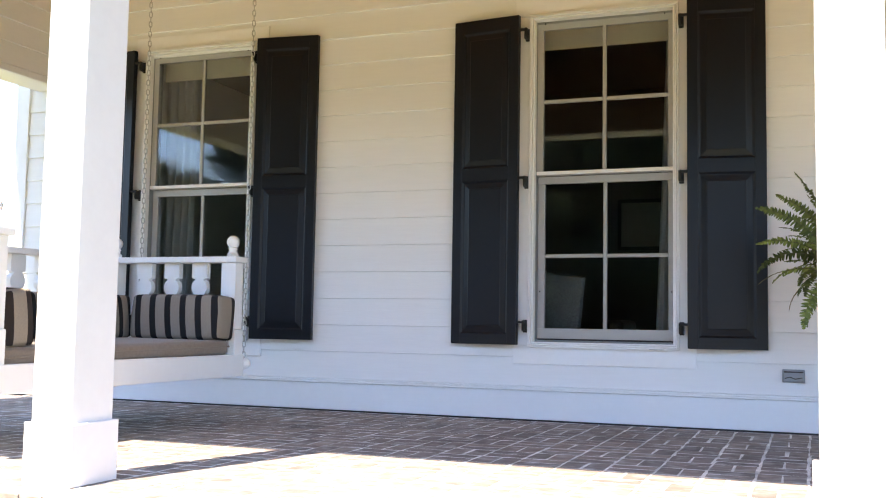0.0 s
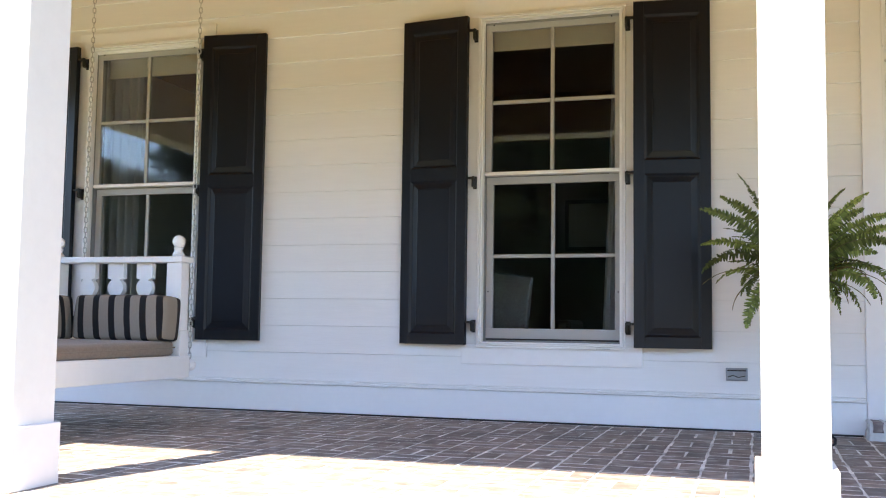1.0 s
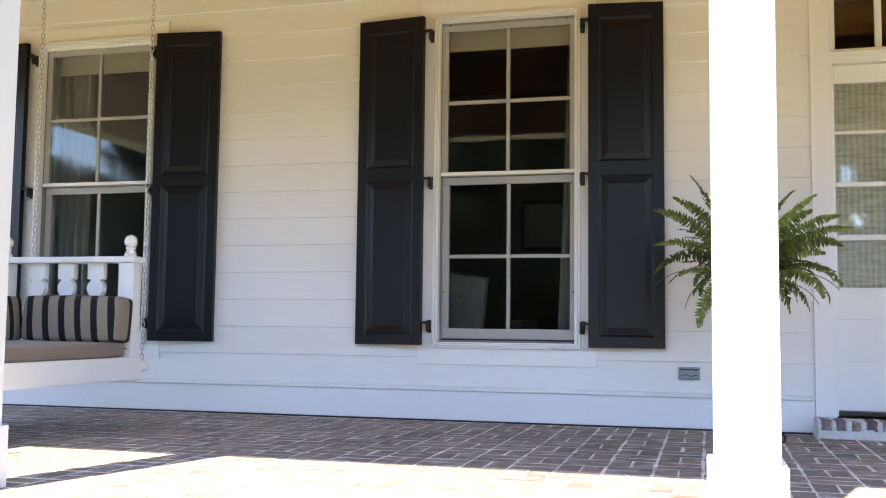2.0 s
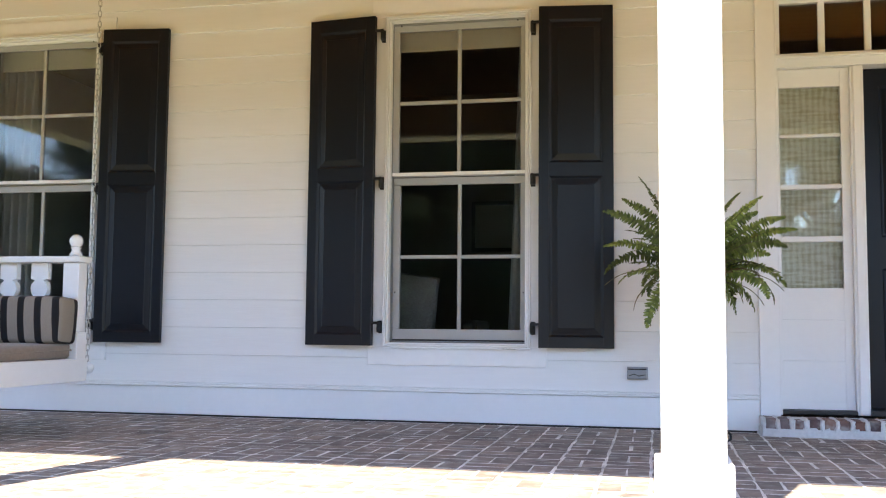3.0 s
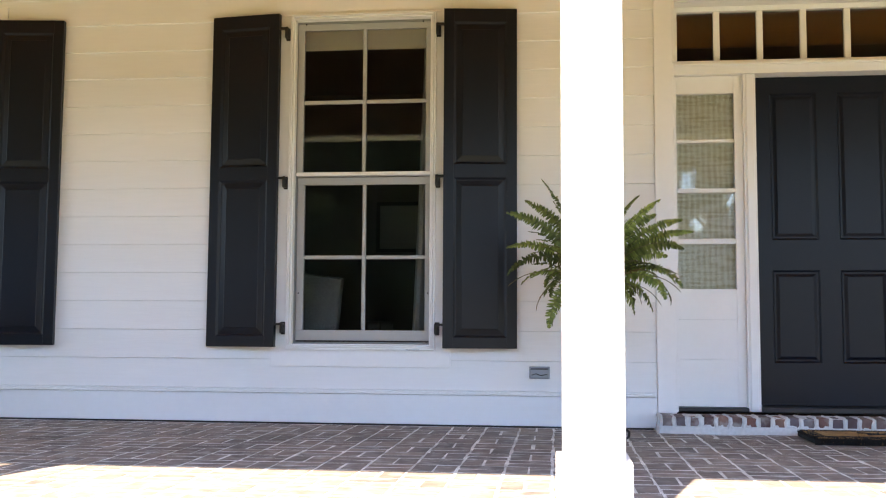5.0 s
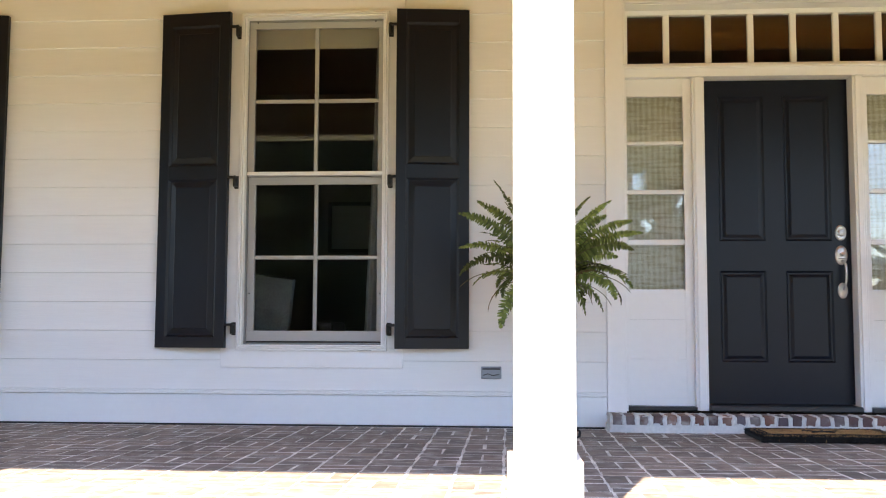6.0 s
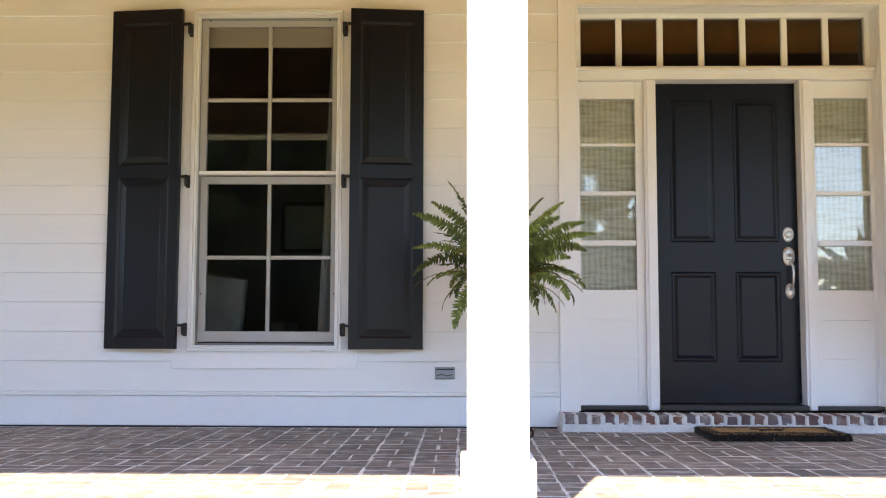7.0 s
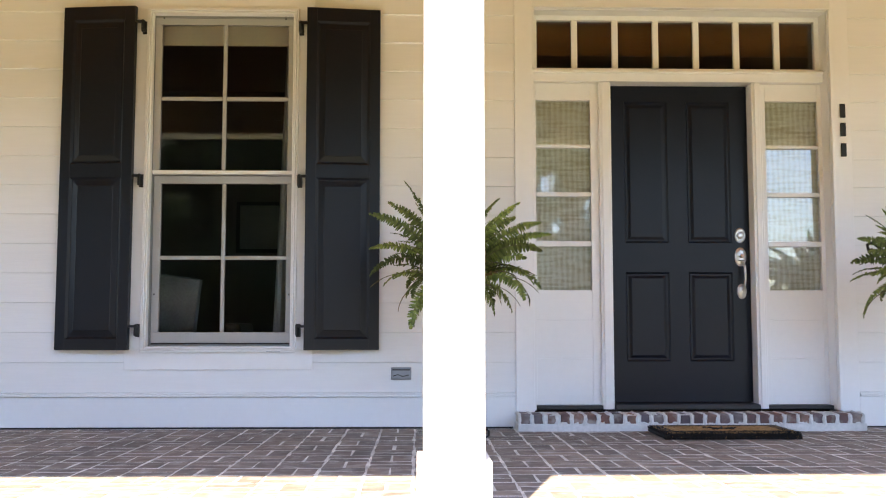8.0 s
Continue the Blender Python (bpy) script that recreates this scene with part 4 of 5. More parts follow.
for x, y in ((-3.43, 5.545), (-4.252, 5.545), (-3.43, 3.34), (-4.252, 3.34)):
    ch = part("chain", chain_mesh(CEIL_Z - 0.40), CHAIN, swing, "galvanised steel chain", smooth=True)
    ch.matrix_basis = pose(x, y, 0.355, 0, 0, 35)
    bm = bmesh.new()
    yy = SY1 if y > 4 else SY0
    tube(bm, [(x, yy - (0.05 if y > 4 else -0.05), 0.355), (x, y, 0.355), (x, y + 0.012, 0.368), (x, y, 0.38), (x, y - 0.01, 0.37)], 0.006, 8)
    part("eye_bolt", bm, CHAIN, swing, smooth=True)
    if x > -3.5:
        e, k = (SY1, 1) if y > 4 else (SY0, -1)
        part("bolt_cap", tube(bmesh.new(), [(SX1 - 0.012, e + k * d, 0.358) for d in (0.001, 0.012, 0.02, 0.034, 0.048, 0.058)], [0.018, 0.02, 0.031, 0.035, 0.03, 0.012], 14), TRIM, swing, "white turned wooden knob", smooth=True)
    bm = bmesh.new()
    tube(bm, [(x, y, CEIL_Z), (x, y, CEIL_Z - 0.03), (x + 0.012, y, CEIL_Z - 0.045), (x, y, CEIL_Z - 0.06)], 0.006, 8)
    part("ceiling_hook", bm, CHAIN, swing, smooth=True)


def cushion(L, W, H, mat, name, label, category, puff=0.02, group="", edge=0.022):
    """A boxed cushion: rounded edges, slightly swollen faces and a piped seam. Length along x, foot at z = 0."""
    bm = bmesh.new()
    nx, ny, nz = 20, 8, 6
    grid = {}

    def vert(i, j, k):
        if (i, j, k) not in grid:
            u, v, w = 2 * i / nx - 1, 2 * j / ny - 1, 2 * k / nz - 1
            x, y, z = u * L / 2, v * W / 2, w * H / 2
            # swell of each face, nought at its edges
            x += math.copysign(puff * (1 - v * v) * (1 - w * w), u) if abs(u) == 1 else 0
            y += math.copysign(puff * (1 - u ** 4) * (1 - w * w), v) if abs(v) == 1 else 0
            z += math.copysign(puff * (1 - u ** 4) * (1 - v * v), w) if abs(w) == 1 else 0
            wob = noise.noise(Vector((x * 5 + L, y * 5, z * 5))) * 0.006
            grid[(i, j, k)] = bm.verts.new((x + wob, y + wob, z + H / 2 + wob * 0.6))
        return grid[(i, j, k)]
    for i in range(nx):
        for j in range(ny):
            for k in (0, nz):
                bm.faces.new((vert(i, j, k), vert(i + 1, j, k), vert(i + 1, j + 1, k), vert(i, j + 1, k)))
    for i in range(nx):
        for k in range(nz):
            for j in (0, ny):
                bm.faces.new((vert(i, j, k), vert(i + 1, j, k), vert(i + 1, j, k + 1), vert(i, j, k + 1)))
    for j in range(ny):
        for k in range(nz):
            for i in (0, nx):
                bm.faces.new((vert(i, j, k), vert(i, j + 1, k), vert(i, j + 1, k + 1), vert(i, j, k + 1)))
    bmesh.ops.recalc_face_normals(bm, faces=bm.faces[:])
    es = [e for e in bm.edges if len(e.link_faces) == 2 and e.calc_face_angle() > 0.9]
    bmesh.ops.bevel(bm, geom=es, offset=edge, segments=3, affect="EDGES", profile=0.5)
    ob = part(name, bm, mat, smooth=True)
    ob.data.set_sharp_from_angle(angle=radians(80))
    return tagged(ob, label, category, group)


pad = cushion(1.94, 0.93, 0.090, CANVAS, "seat_mattress", "tan canvas seat mattress on the daybed swing", "cushion", 0.012)
pad.matrix_basis = pose(-3.90, 4.405, RZ1 - 0.009, 0, -0.66, 90)
bm = bmesh.new()
tube(bm, [(-0.96, 0, 0), (0.96, 0, 0)], 0.005, 6)
piping = part("piping", bm, CANVAS, pad)
piping.matrix_basis = pose(0, -0.474, 0.05)
PILLOWS = ((-3.735, 5.29, 0, 0.645, 1), (-4.195, 5.0, 90, 0.56, -2), (-4.21, 4.37, 90, 0.58, 2), (-4.21, 3.80, 90, 0.5, -2), (-3.80, 3.655, 180, 0.66, 1))
for x, y, turn, length, lean in PILLOWS:
    p = cushion(length, 0.19, 0.268, STRIPES, "striped_pillow", "tan and black striped boxed pillow on the daybed swing", "pillow", 0.012, "striped pillows")
    p.matrix_basis = pose(x, y, RZ1 + 0.096 - 0.0115 * (5.38 - y), -4, 0, turn + lean * 0.4)


# ---- ferns on iron stands ----
def frond(rng, base, azim, rise, length, droop, mat, width, turn=0.5):
    """An arching stem with two rows of narrow leaflets."""
    bm = bmesh.new()
    n = int(length / 0.0105)
    p = Vector(base)
    ang = rise
    seg = length / n
    side_turn = rng.uniform(-0.4, 0.4)
    pts, dirs = [p.copy()], []
    for i in range(n):
        s = i / n
        a = azim + side_turn * s * s
        ang2 = ang - droop * s ** 1.5
        d = Vector((math.cos(a) * math.cos(ang2), math.sin(a) * math.cos(ang2), math.sin(ang2)))
        p = p + d * seg
        pts.append(p.copy())
        dirs.append(d)
    roll = rng.uniform(-0.5, 0.5) if turn == 0.5 else turn
    for i in range(int(n * 0.16), n):
        s = i / n
        d = dirs[i]
        across = d.cross(Vector((0, 0, 1)))
        if across.length < 0.05:
            across = Vector((math.sin(azim), -math.cos(azim), 0))
        across.normalize()
        upv = across.cross(d)
        across, upv = across * math.cos(roll) + upv * math.sin(roll), upv * math.cos(roll) - across * math.sin(roll)
        k = max(0.0, (s - 0.16) / 0.84)
        ln = width * (min(1.0, 0.5 + 2.2 * k) * (1 - k ** 4) * (1 - 0.25 * k) + 0.12)
        for side in (-1, 1):
            if rng.random() < 0.05:
                continue
            jitter = rng.uniform(-0.2, 0.2)
            out = (across * side + d * (0.22 + jitter) + upv * rng.uniform(-0.25, 0.2)).normalized()
            hw = 0.0058 + 0.0014 * rng.random()
            q = pts[i]
            tip = q + out * ln * rng.uniform(0.85, 1.1) - Vector((0, 0, ln * 0.12))
            low, far = q.lerp(tip, 0.28) + upv * 0.002, q.lerp(tip, 0.8) + upv * 0.001
            ring = [q - d * hw * 0.95, low - d * hw, far - d * hw * 0.62, tip, far + d * hw * 0.62, low + d * hw, q + d * hw * 0.8]
            bm.faces.new([bm.verts.new(v) for v in ring])
    me = bpy.data.meshes.new("frond")
    bm.to_mesh(me)
    bm.free()
    me.materials.append(mat)
    bm = bmesh.new()
    m = max(4, n // 4)
    tube(bm, [pts[round(i * n / m)] for i in range(m + 1)], [0.0028 - 0.0018 * i / m for i in range(m + 1)], 5)
    return me, bm


LEADERS_A = ((184, 76, 0.67, 30), (190, 71, 0.63, 50), (174, 85, 0.52, 45), (200, 59, 0.66, 52), (178, 52, 0.57, 75), (192, 47, 0.57, 110), (225, 0, 0.5, 95), (215, -11, 0.41, 80), (-6, 72, 0.6, 45),
             (8, 72, 0.54, 55), (-12, 59, 0.61, 58), (4, 53, 0.63, 62), (-20, 54, 0.58, 90), (10, 48, 0.47, 70), (-5, 35, 0.53, 100), (-18, 27, 0.46, 110), (-30, 7, 0.41, 90), (-50, -2, 0.38, 80))
LEADERS_B = ((184, 61, 0.58, 40), (192, 50, 0.57, 55), (182, 44, 0.52, 75), (205, 40, 0.53, 50), (174, 41, 0.38, 85), (190, 14, 0.55, 100), (178, 58, 0.44, 45), (0, 60, 0.6, 50), (20, 40, 0.55, 70))


BARE_A = ((205, 10, 0.42, 95), (198, 24, 0.50, 70), (-8, 22, 0.46, 75), (-20, 5, 0.38, 70), (6, 30, 0.44, 60))
BARE_B = ((188, 2, 0.50, 62), (196, 20, 0.40, 70))


def fern(cx, cy, pot_z, seed, leaders, bare):
    rng = random.Random(seed)
    f = thing("potted_fern", "lush green sword fern in a dark pot on an iron stand", "fern", "porch ferns")
    pot = part("pot", lathe(bmesh.new(), ((0.085, pot_z - 0.22), (0.10, pot_z - 0.215), (0.135, pot_z - 0.03), (0.15, pot_z - 0.03), (0.152, pot_z), (0.138, pot_z), (0.13, pot_z - 0.02)), cx, cy, 28), POT, f, "dark pot", smooth=True)
    part("soil", lathe(bmesh.new(), ((0.125, pot_z - 0.03), (0.125, pot_z - 0.012), (0.06, pot_z - 0.004)), cx, cy, 20), SOIL, pot)
    # the longest fronds, by their bearing, rise, length and droop
    for azim, rise, length, droop in leaders:
        a = radians(azim)
        me, stem = frond(rng, (cx + 0.03 * math.cos(a), cy + 0.03 * math.sin(a), pot_z - 0.012), a, radians(rise), length, radians(droop), FERN, (0.046 + 0.014 * rng.random()) * (0.4 if 10 < rise < 20 else 1), rng.choice((-1, 1, 1)) * rng.uniform(0.55, 1.25))
        ob = new("frond", me)
        ob.parent = f
        part("frond_stem", stem, STEM, ob)
    # old fronds that have lost most of their leaflets
    for azim, rise, length, droop in bare:
        a = radians(azim)
        me, stem = frond(rng, (cx + 0.05 * math.cos(a), cy + 0.05 * math.sin(a), pot_z - 0.012), a, radians(rise), length, radians(droop), FERN_DRY, 0.010)
        ob = new("frond", me)
        ob.parent = f
        part("frond_stem", stem, STEM, ob, "brown bare stem")
    count = 62
    for i in range(count):
        u = i / count
        azim = i * 2.39996 + rng.uniform(-0.2, 0.2)
        rise = radians(90 - 62 * u ** 0.9 + rng.uniform(-10, 10))
        length = rng.uniform(0.36, 0.52) * (1.0 - 0.2 * u)
        droop = radians(rng.uniform(5, 60) + 75 * u)
        if u > 0.5 and rng.random() < 0.35:
            rise, droop, length = radians(rng.uniform(-5, 20)), radians(rng.uniform(85, 105)), rng.uniform(0.26, 0.38)
        r0 = 0.02 + 0.09 * u
        base = (cx + r0 * math.cos(azim), cy + r0 * math.sin(azim), pot_z - 0.012)
        if i < 16:
            rise, length, droop = radians(rng.uniform(66, 86)), rng.uniform(0.42, 0.58), radians(rng.uniform(18, 50))
        dry = u > 0.6 and rng.random() < 0.18
        me, stem = frond(rng, base, azim, rise, length, droop, FERN_DRY if dry else FERN, rng.uniform(0.014, 0.026) if dry else rng.uniform(0.032, 0.048))
        ob = new("frond", me)
        ob.parent = f
        part("frond_stem", stem, STEM, ob)
    return f


def plant_stand(cx, cy, top, crook):
    st = thing("plant_stand", "black wrought iron plant stand with scroll feet on the brick floor", "plant stand", "plant stands")
    bm = bmesh.new()
    tube(bm, [(cx + 0.125 * math.cos(a * math.pi / 12), cy + 0.125 * math.sin(a * math.pi / 12), top) for a in range(24)], 0.007, 6, closed=True)
    part("ring", bm, IRON, st, smooth=True)
    part("tray", lathe(bmesh.new(), ((0.12, top - 0.004), (0.124, top + 0.004)), cx, cy, 24), IRON, st)
    for k in range(4):
        a = radians(18 + 90 * k)
        pts = [(0.12, top), (0.10, top * 0.8), (0.075, top * 0.5), (0.085, top * 0.25), (0.12, 0.09), (0.15, 0.03), (0.175, 0.010), (0.192, 0.02), (0.194, 0.045), (0.18, 0.058), (0.168, 0.048)]
        bm = bmesh.new()
        tube(bm, [(cx + r * math.cos(a), cy + r * math.sin(a), z) for r, z in pts], 0.0075, 8)
        part("leg", bm, IRON, st, smooth=True)
    if crook:
        bm = bmesh.new()
        tube(bm, [(cx - 0.125, cy, top), (cx - 0.16, cy + 0.02, top + 0.2), (cx - 0.22, cy + 0.02, 1.04), (cx - 0.30, cy + 0.02, 1.10), (cx - 0.355, cy + 0.02, 1.145), (cx - 0.385, cy + 0.02, 1.13), (cx - 0.38, cy + 0.02, 1.10), (cx - 0.355, cy + 0.02, 1.10)], 0.010, 8)
        part("scroll_arm", bm, IRON, st, smooth=True)
    return st


for cx, seed, crook, leaders, bare in ((0.225, 3, False, LEADERS_A, BARE_A), (3.03, 8, True, LEADERS_B, BARE_B)):
    plant_stand(cx, 5.72, 0.68, crook)
    fern(cx, 5.72, 0.905, seed, leaders, bare)

# ---- what shows through the windows ----
def drape(x0, x1, y, z0, z1, waves, spread=0.0):
    bm = bmesh.new()
    n = 60
    rows = []
    for z, amp, pinch in ((z1, 0.018, 1.0), ((z0 + z1) / 2, 0.026, 0.94), (z0, 0.032, 0.97)):
        row = []
        for i in range(n + 1):
            s = i / n
            row.append(bm.verts.new((x0 - spread * (z1 - z) / (z1 - z0) * (1 - s) + (x1 - x0) * (0.5 + (s - 0.5) * pinch), y + amp * math.sin(s * waves * 2 * math.pi + 0.6 * math.sin(z)), z)))
        rows.append(row)
    for a, c in zip(rows, rows[1:]):
        for i in range(n):
            bm.faces.new((a[i], a[i + 1], c[i + 1], c[i]))
    bmesh.ops.solidify(bm, geom=bm.faces[:], thickness=0.004)
    return tagged(part("drape", bm, DRAPE, smooth=True), "white floor length drape beside the window", "curtain", "window drapes")


for x0, x1, spread in ((WINDOWS[0] - 0.5, WINDOWS[0] - 0.2, 0.0), (WINDOWS[1] + 0.385, WINDOWS[1] + 0.58, 0.10), (WINDOWS[0] + 0.4, WINDOWS[0] + 0.62, 0.05)):
    drape(x0, x1, 6.665, 0.12, 2.8, 4, spread)
for cx in WINDOWS:
    shade = tagged(part("roller_shade", boxes((cx - 0.45, cx + 0.45, 6.575, 6.578, 2.555, 2.74)), CREAM), "cream roller shade pulled down a little way", "window shade", "roller shades")
    part("hem_bar", boxes((cx - 0.45, cx + 0.45, 6.57, 6.584, 2.54, 2.56, 0.003)), CREAM, shade)
    bm = bmesh.new()
    tube(bm, [(cx - 0.46, 6.59, 2.75), (cx + 0.46, 6.59, 2.75)], 0.025, 14)
    part("roller", bm, CREAM, shade)
chair = thing("armchair", "dark upholstered armchair standing inside the window", "armchair")
part("seat", boxes((-2.05, -1.25, 6.98, 7.60, 0.28, 0.50, 0.04)), ROOM_FLOOR, chair)
part("backrest", boxes((-2.05, -1.25, 6.84, 6.98, 0.28, 0.585, 0.04)), ROOM_FLOOR, chair)
for x in (-2.05, -1.37):
    part("armrest", boxes((x, x + 0.12, 6.985, 7.58, 0.50, 0.68, 0.03)), ROOM_FLOOR, chair)
for x in (-2.0, -1.35):
    for y in (6.9, 7.5):
        part("leg", boxes((x, x + 0.05, y, y + 0.05, 0.1, 0.28, 0.004)), ROOM_FLOOR, chair)
p = cushion(0.31, 0.11, 0.40, PILLOW_IN, "throw_pillow", "grey printed throw pillow propped on the armchair back", "pillow", 0.008, edge=0.007)
p.matrix_basis = pose(-1.675, 6.91, 0.59, 4, 7, 3)
p.location.y = 6.765
for x, w in ((-1.95, 0.5), (-1.2, 0.5), (-5.1, 0.6)):
    fr = thing("picture_frame", "dark framed picture hanging on the room wall", "picture", "framed pictures")
    part("frame", flat_frame(x, x + w, 1.45, 2.0, 0.04, 10.57, 10.6, 0.004), SILL, fr)
    part("print", boxes((x + 0.04, x + w - 0.04, 10.585, 10.595, 1.49, 1.96)), PICTURE, fr)


# ---- trees across the lawn, mirrored in the panes ----
def tree_meshes(seed, height, spread, leaves):
    rng = random.Random(seed)
    tb = bmesh.new()
    tube(tb, [(0, 0, 0), (0.1, 0.05, height * 0.25), (0.05, -0.1, height * 0.5), (0.1, 0.1, height * 0.85)], [0.28, 0.22, 0.15, 0.03], 10)
    tips = []
    for k in range(16):
        z = height * rng.uniform(0.12, 0.75)
        a = k * 2.4 + rng.uniform(-0.4, 0.4)
        r = spread * rng.uniform(0.5, 1.0) * (1.15 - z / height * 0.6)
        e = Vector((r * math.cos(a), r * math.sin(a), z + rng.uniform(0.4, 1.6)))
        m = Vector((e.x * 0.5, e.y * 0.5, z + 0.3))
        tube(tb, [(0.06, 0, z - 0.3), m, e], [0.09, 0.055, 0.015], 6)
        tips += [e, m.lerp(e, 0.5)]
    tips += [Vector((rng.uniform(-0.5, 0.5), rng.uniform(-0.5, 0.5), height * rng.uniform(0.8, 1.0))) for _ in range(5)]
    clumps = [(t + Vector((rng.gauss(0, 0.5), rng.gauss(0, 0.5), rng.gauss(0, 0.4))), rng.uniform(0.55, 1.15)) for t in tips for _ in range(2)]
    verts, faces = [], []
    for _ in range(leaves):
        c, r = rng.choice(clumps)
        out = Vector((rng.gauss(0, 1), rng.gauss(0, 1), rng.gauss(0, 0.8))).normalized()
        p = c + out * (r * rng.random() ** 0.45 * (0.85 + 0.3 * noise.noise((c + out) * 2.3)))
        q = Euler((rng.uniform(0, 6.3), rng.uniform(0, 6.3), rng.uniform(0, 6.3))).to_matrix()
        s = rng.uniform(0.038, 0.08)
        i = len(verts)
        verts += [p + q @ Vector(o) * s for o in ((-1, 0, 0), (0, -0.45, 0.12), (1, 0, 0), (0, 0.45, 0.12))]
        faces.append((i, i + 1, i + 2, i + 3))
    crown = bpy.data.meshes.new("crown")
    crown.from_pydata(verts, [], faces)
    crown.materials.append(TREE_LEAF)
    return to_mesh("trunk", tb, BARK, True), crown


def tree(seed, height, spread, leaves, label):
    t = thing("tree", label, "tree", "trees across the lawn")
    trunk, crown = tree_meshes(seed, height, spread, leaves)
    for name, me in (("trunk", trunk), ("crown", crown)):
        o = new(name, me)
        o.parent = t
    return t


oak = tree(1, 9.5, 4.4, 150000, "broad leafy green tree standing on the lawn")
small = tree(2, 6.0, 3.0, 90000, "leafy green tree standing on the lawn")
oak.matrix_basis = pose(-6.0, -19, -0.5)
small.matrix_basis = pose(-20, -20, -0.5)
for x, y, turn, s in ((-11.5, -22, 70, 1.05), (-1.5, -23, 190, 0.95), (-15.5, -26, 40, 1.0), (-8.5, -28, 300, 1.1), (-3.8, -27, 20, 1.05), (-19, -34, 15, 1.3), (-12.5, -35, 120, 1.35), (-6.5, -34, 260, 1.3), (-1.0, -35, 80, 1.25), (-25, -36, 200, 1.3), (-9.6, -38, 50, 1.35), (-3.9, -39, 310, 1.35), (-16, -39, 160, 1.3), (5.2, -21, 100, 0.82), (-13.6, -13.5, 140, 1.05), (-13.3, -15.5, 40, 1.1), (-30.5, -30, 75, 0.95), (-33.6, -31, 200, 0.9), (-28.2, -31.5, 310, 0.92), (-4.7, -20.5, 230, 0.98), (-7.9, -30.5, 165, 1.2)):
    copy_thing(oak, pose(x, y, -0.5, 0, 0, turn) @ Matrix.Scale(s, 4))
for x, y, turn, s in ((-25.5, -22, 60, 1.1), (-18.3, -20.5, 130, 1.1), (-16.6, -21.5, 250, 1.04), (-30, -19, 240, 1.0), (-9, -17, 10, 0.55), (-4.2, -17.5, 200, 0.6), (-13.5, -18, 80, 0.6), (1.0, -19, 150, 0.6), (-6.6, -24, 100, 0.8), (-17.5, -18, 20, 0.6), (-1.6, -18.5, 33, 0.6), (3.9, -24, 75, 0.85), (6.6, -24.5, 310, 0.85), (5.4, -19, 15, 0.5)):
    copy_thing(small, pose(x, y, -0.5, 0, 0, turn) @ Matrix.Scale(s, 4))

rng = random.Random(11)
verts, faces = [], []
for k in range(9000):
    a = rng.uniform(-2.9, -0.25)
    r = rng.uniform(62, 80)
    top = 5.2 + 1.6 * math.sin(a * 7) + 1.2 * math.sin(a * 17 + 1)
    p = Vector((r * math.cos(a), r * math.sin(a), -0.4 + top * rng.random() ** 0.7))
    q = Euler((rng.uniform(0, 6.3), rng.uniform(0, 6.3), rng.uniform(0, 6.3))).to_matrix()
    s = rng.uniform(0.5, 1.1)
    i = len(verts)
    verts += [p + q @ Vector(o) * s for o in ((-1, 0, 0), (0, -0.6, 0.2), (1, 0, 0), (0, 0.6, 0.2))]
    faces.append((i, i + 1, i + 2, i + 3))
me = bpy.data.meshes.new("woods")
me.from_pydata(verts, [], faces)
me.materials.append(TREE_LEAF)
tagged(new("woods", me), "low green woods beyond the lawn", "woods", kind="stuff")

# ---- brick paving: basketweave in columns with straight joints ----
CELL_X, CELL_Y, X0, Y0 = 0.2115, 0.222, -0.02, 4.82
JX, JY = 0.011, 0.0165
rng = random.Random(21)


def brick_points(lx, ly, rng):
    """Half sizes to the twelve points of a worn brick: foot, shoulder and top."""
    j = lambda a: rng.uniform(-a, a)
    pts = []
    corners = [(-lx, -ly), (lx, -ly), (lx, ly), (-lx, ly)]
    off = [(j(0.0045), j(0.0045)) for _ in corners]
    tilt = [j(0.0007) for _ in corners]
    for z, ins, up in ((-0.03, 0.0, 0), (-0.004, 0.0, 1), (0.0, 0.003, 1)):
        for (x, y), (ox, oy), t in zip(corners, off, tilt):
            pts.append((x - math.copysign(ins, x) + ox, y - math.copysign(ins, y) + oy, z + t * up))
    return pts


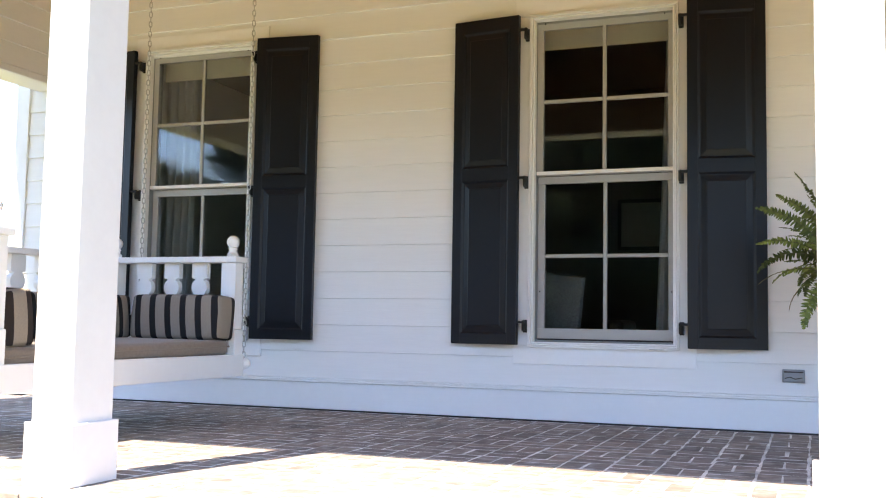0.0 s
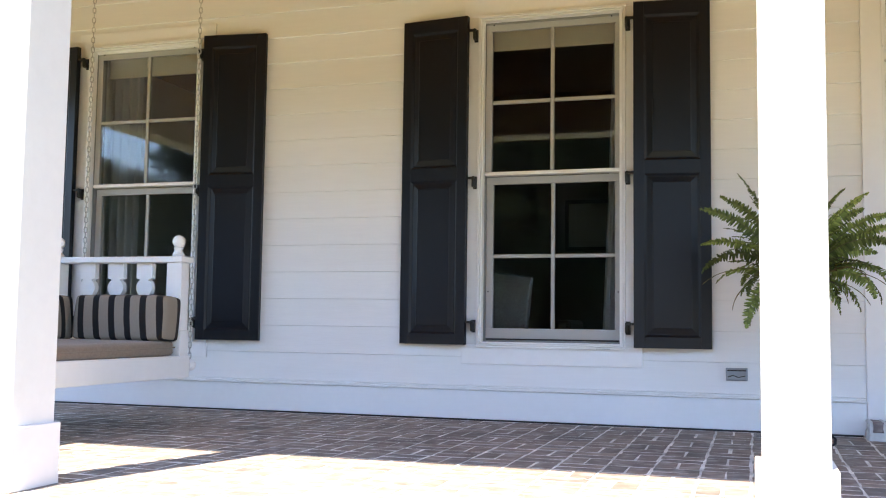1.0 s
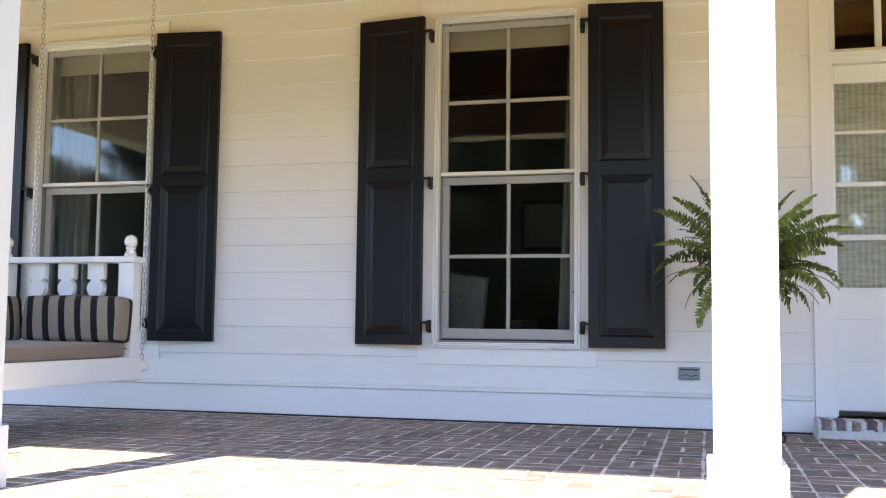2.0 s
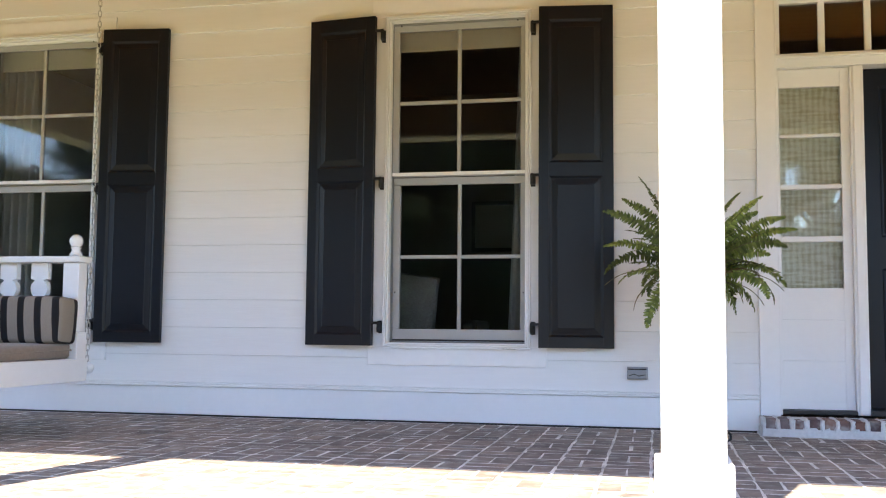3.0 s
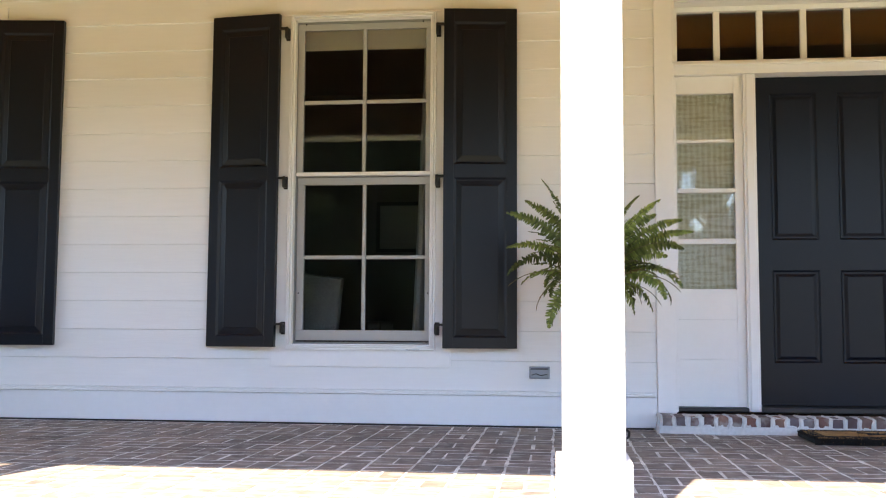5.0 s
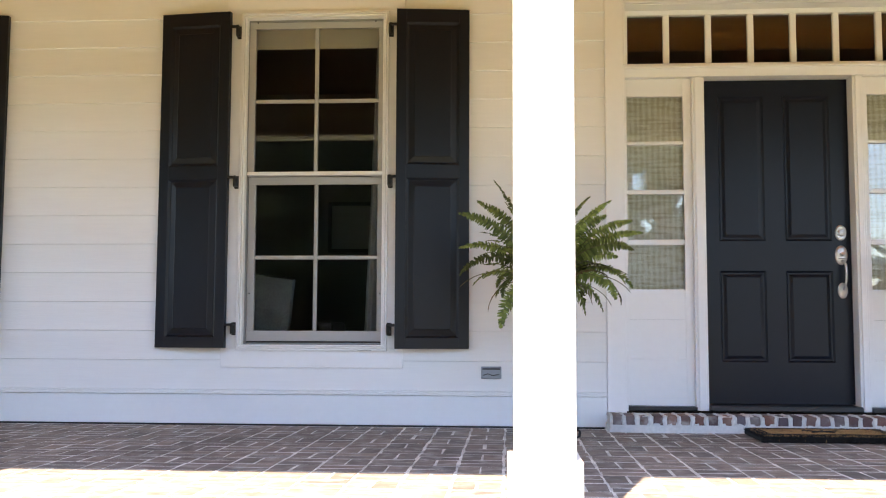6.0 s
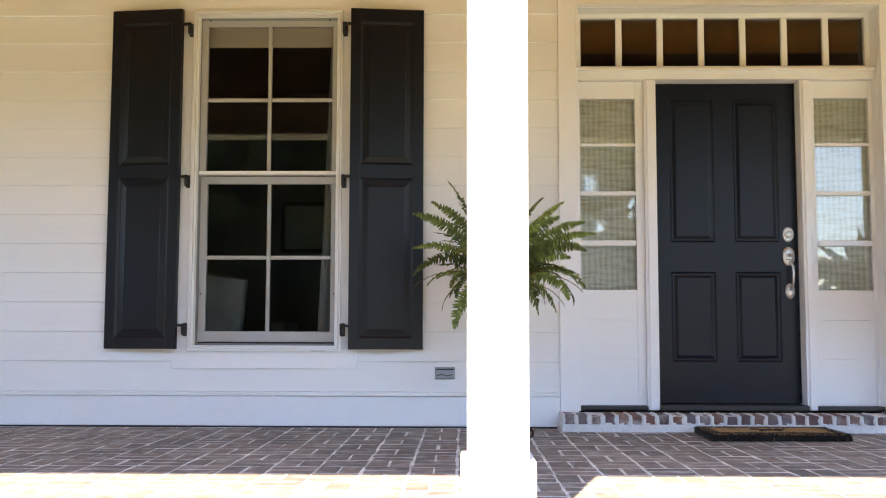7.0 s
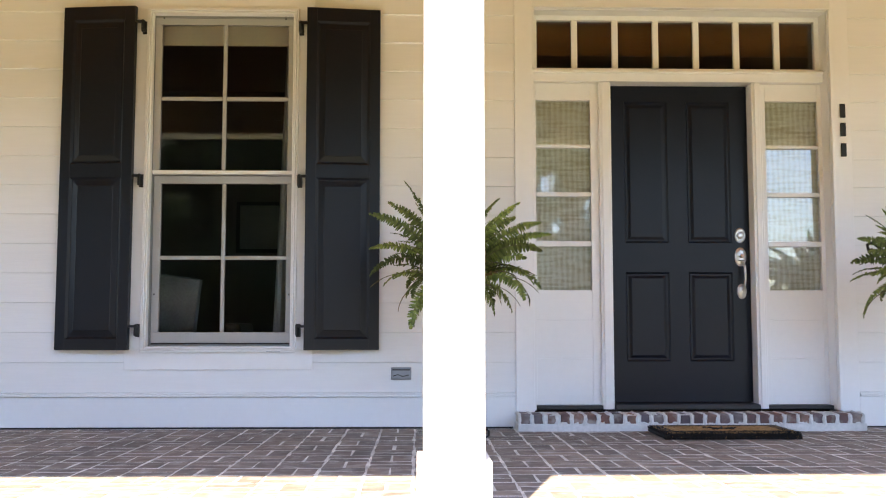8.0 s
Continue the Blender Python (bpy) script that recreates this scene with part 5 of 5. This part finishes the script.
BRICK_FACES = [(k * 4 + i, k * 4 + (i + 1) % 4, k * 4 + 4 + (i + 1) % 4, k * 4 + 4 + i) for k in range(2) for i in range(4)] + [(8, 9, 10, 11)]
SHAPES = {}
for kind, (lx, ly) in {"long": ((CELL_X - JX) / 2, (CELL_Y / 2 - JY) / 2), "deep": ((CELL_X / 2 - JX * 0.8) / 2, (CELL_Y - JY) / 2), "edge": ((CELL_X / 2 - JX * 0.7) / 2, 0.098)}.items():
    SHAPES[kind] = []
    for v in range(6):
        me = bpy.data.meshes.new("brick")
        me.from_pydata(brick_points(lx, ly, rng), [], BRICK_FACES)
        me.materials.append(PAVER)
        SHAPES[kind].append(me)
laid = []
for c in range(-29, 38):
    x = X0 + c * CELL_X
    if x < CORNER_X - 0.1 or x > END_X - CELL_X:
        continue
    for k in range(2):
        laid.append(("edge", x + CELL_X * (0.25 + 0.5 * k), 2.94, 0.0))
    for j in range(-8, 8):
        y = Y0 + j * CELL_Y
        if y + CELL_Y / 2 > 6.40:
            continue
        for k in range(2):
            if (j + c + 1) % 2 == 0:
                laid.append(("deep", x + CELL_X * (0.25 + 0.5 * k), y + CELL_Y / 2, 0.0))
            else:
                yy = y + CELL_Y * (0.25 + 0.5 * k)
                if yy < 6.36:
                    laid.append(("long", x + CELL_X / 2, yy, 0.0))
near, rest = [], []
for b in laid:
    (near if -1.5 < b[1] < 0.83 and 3.0 < b[2] < 5.95 else rest).append(b)
near, rest = near[:300], rest + near[300:]
for kind, x, y, z in near:
    ob = new("brick", SHAPES[kind][rng.randrange(6)])
    ob.parent = floor
    ob.matrix_basis = pose(x + rng.uniform(-0.002, 0.002), y + rng.uniform(-0.002, 0.002), z + rng.uniform(-0.0002, 0.0017), 0, 0, rng.uniform(-0.6, 0.6) + 180 * rng.randrange(2))
verts, faces = [], []
for kind, x, y, z in rest:
    lx, ly = {"long": ((CELL_X - JX) / 2, (CELL_Y / 2 - JY) / 2), "deep": ((CELL_X / 2 - JX * 0.8) / 2, (CELL_Y - JY) / 2), "edge": ((CELL_X / 2 - JX * 0.7) / 2, 0.098)}[kind]
    i = len(verts)
    dz = rng.uniform(-0.0002, 0.0017)
    verts += [(a + x, b + y, c + z + dz) for a, b, c in brick_points(lx, ly, rng)]
    faces += [tuple(i + q for q in f) for f in BRICK_FACES]
me = bpy.data.meshes.new("brick_paving")
me.from_pydata(verts, [], faces)
me.materials.append(PAVER_REST)
paving = tagged(new("brick_paving", me), kind="stuff")
paving.parent = floor
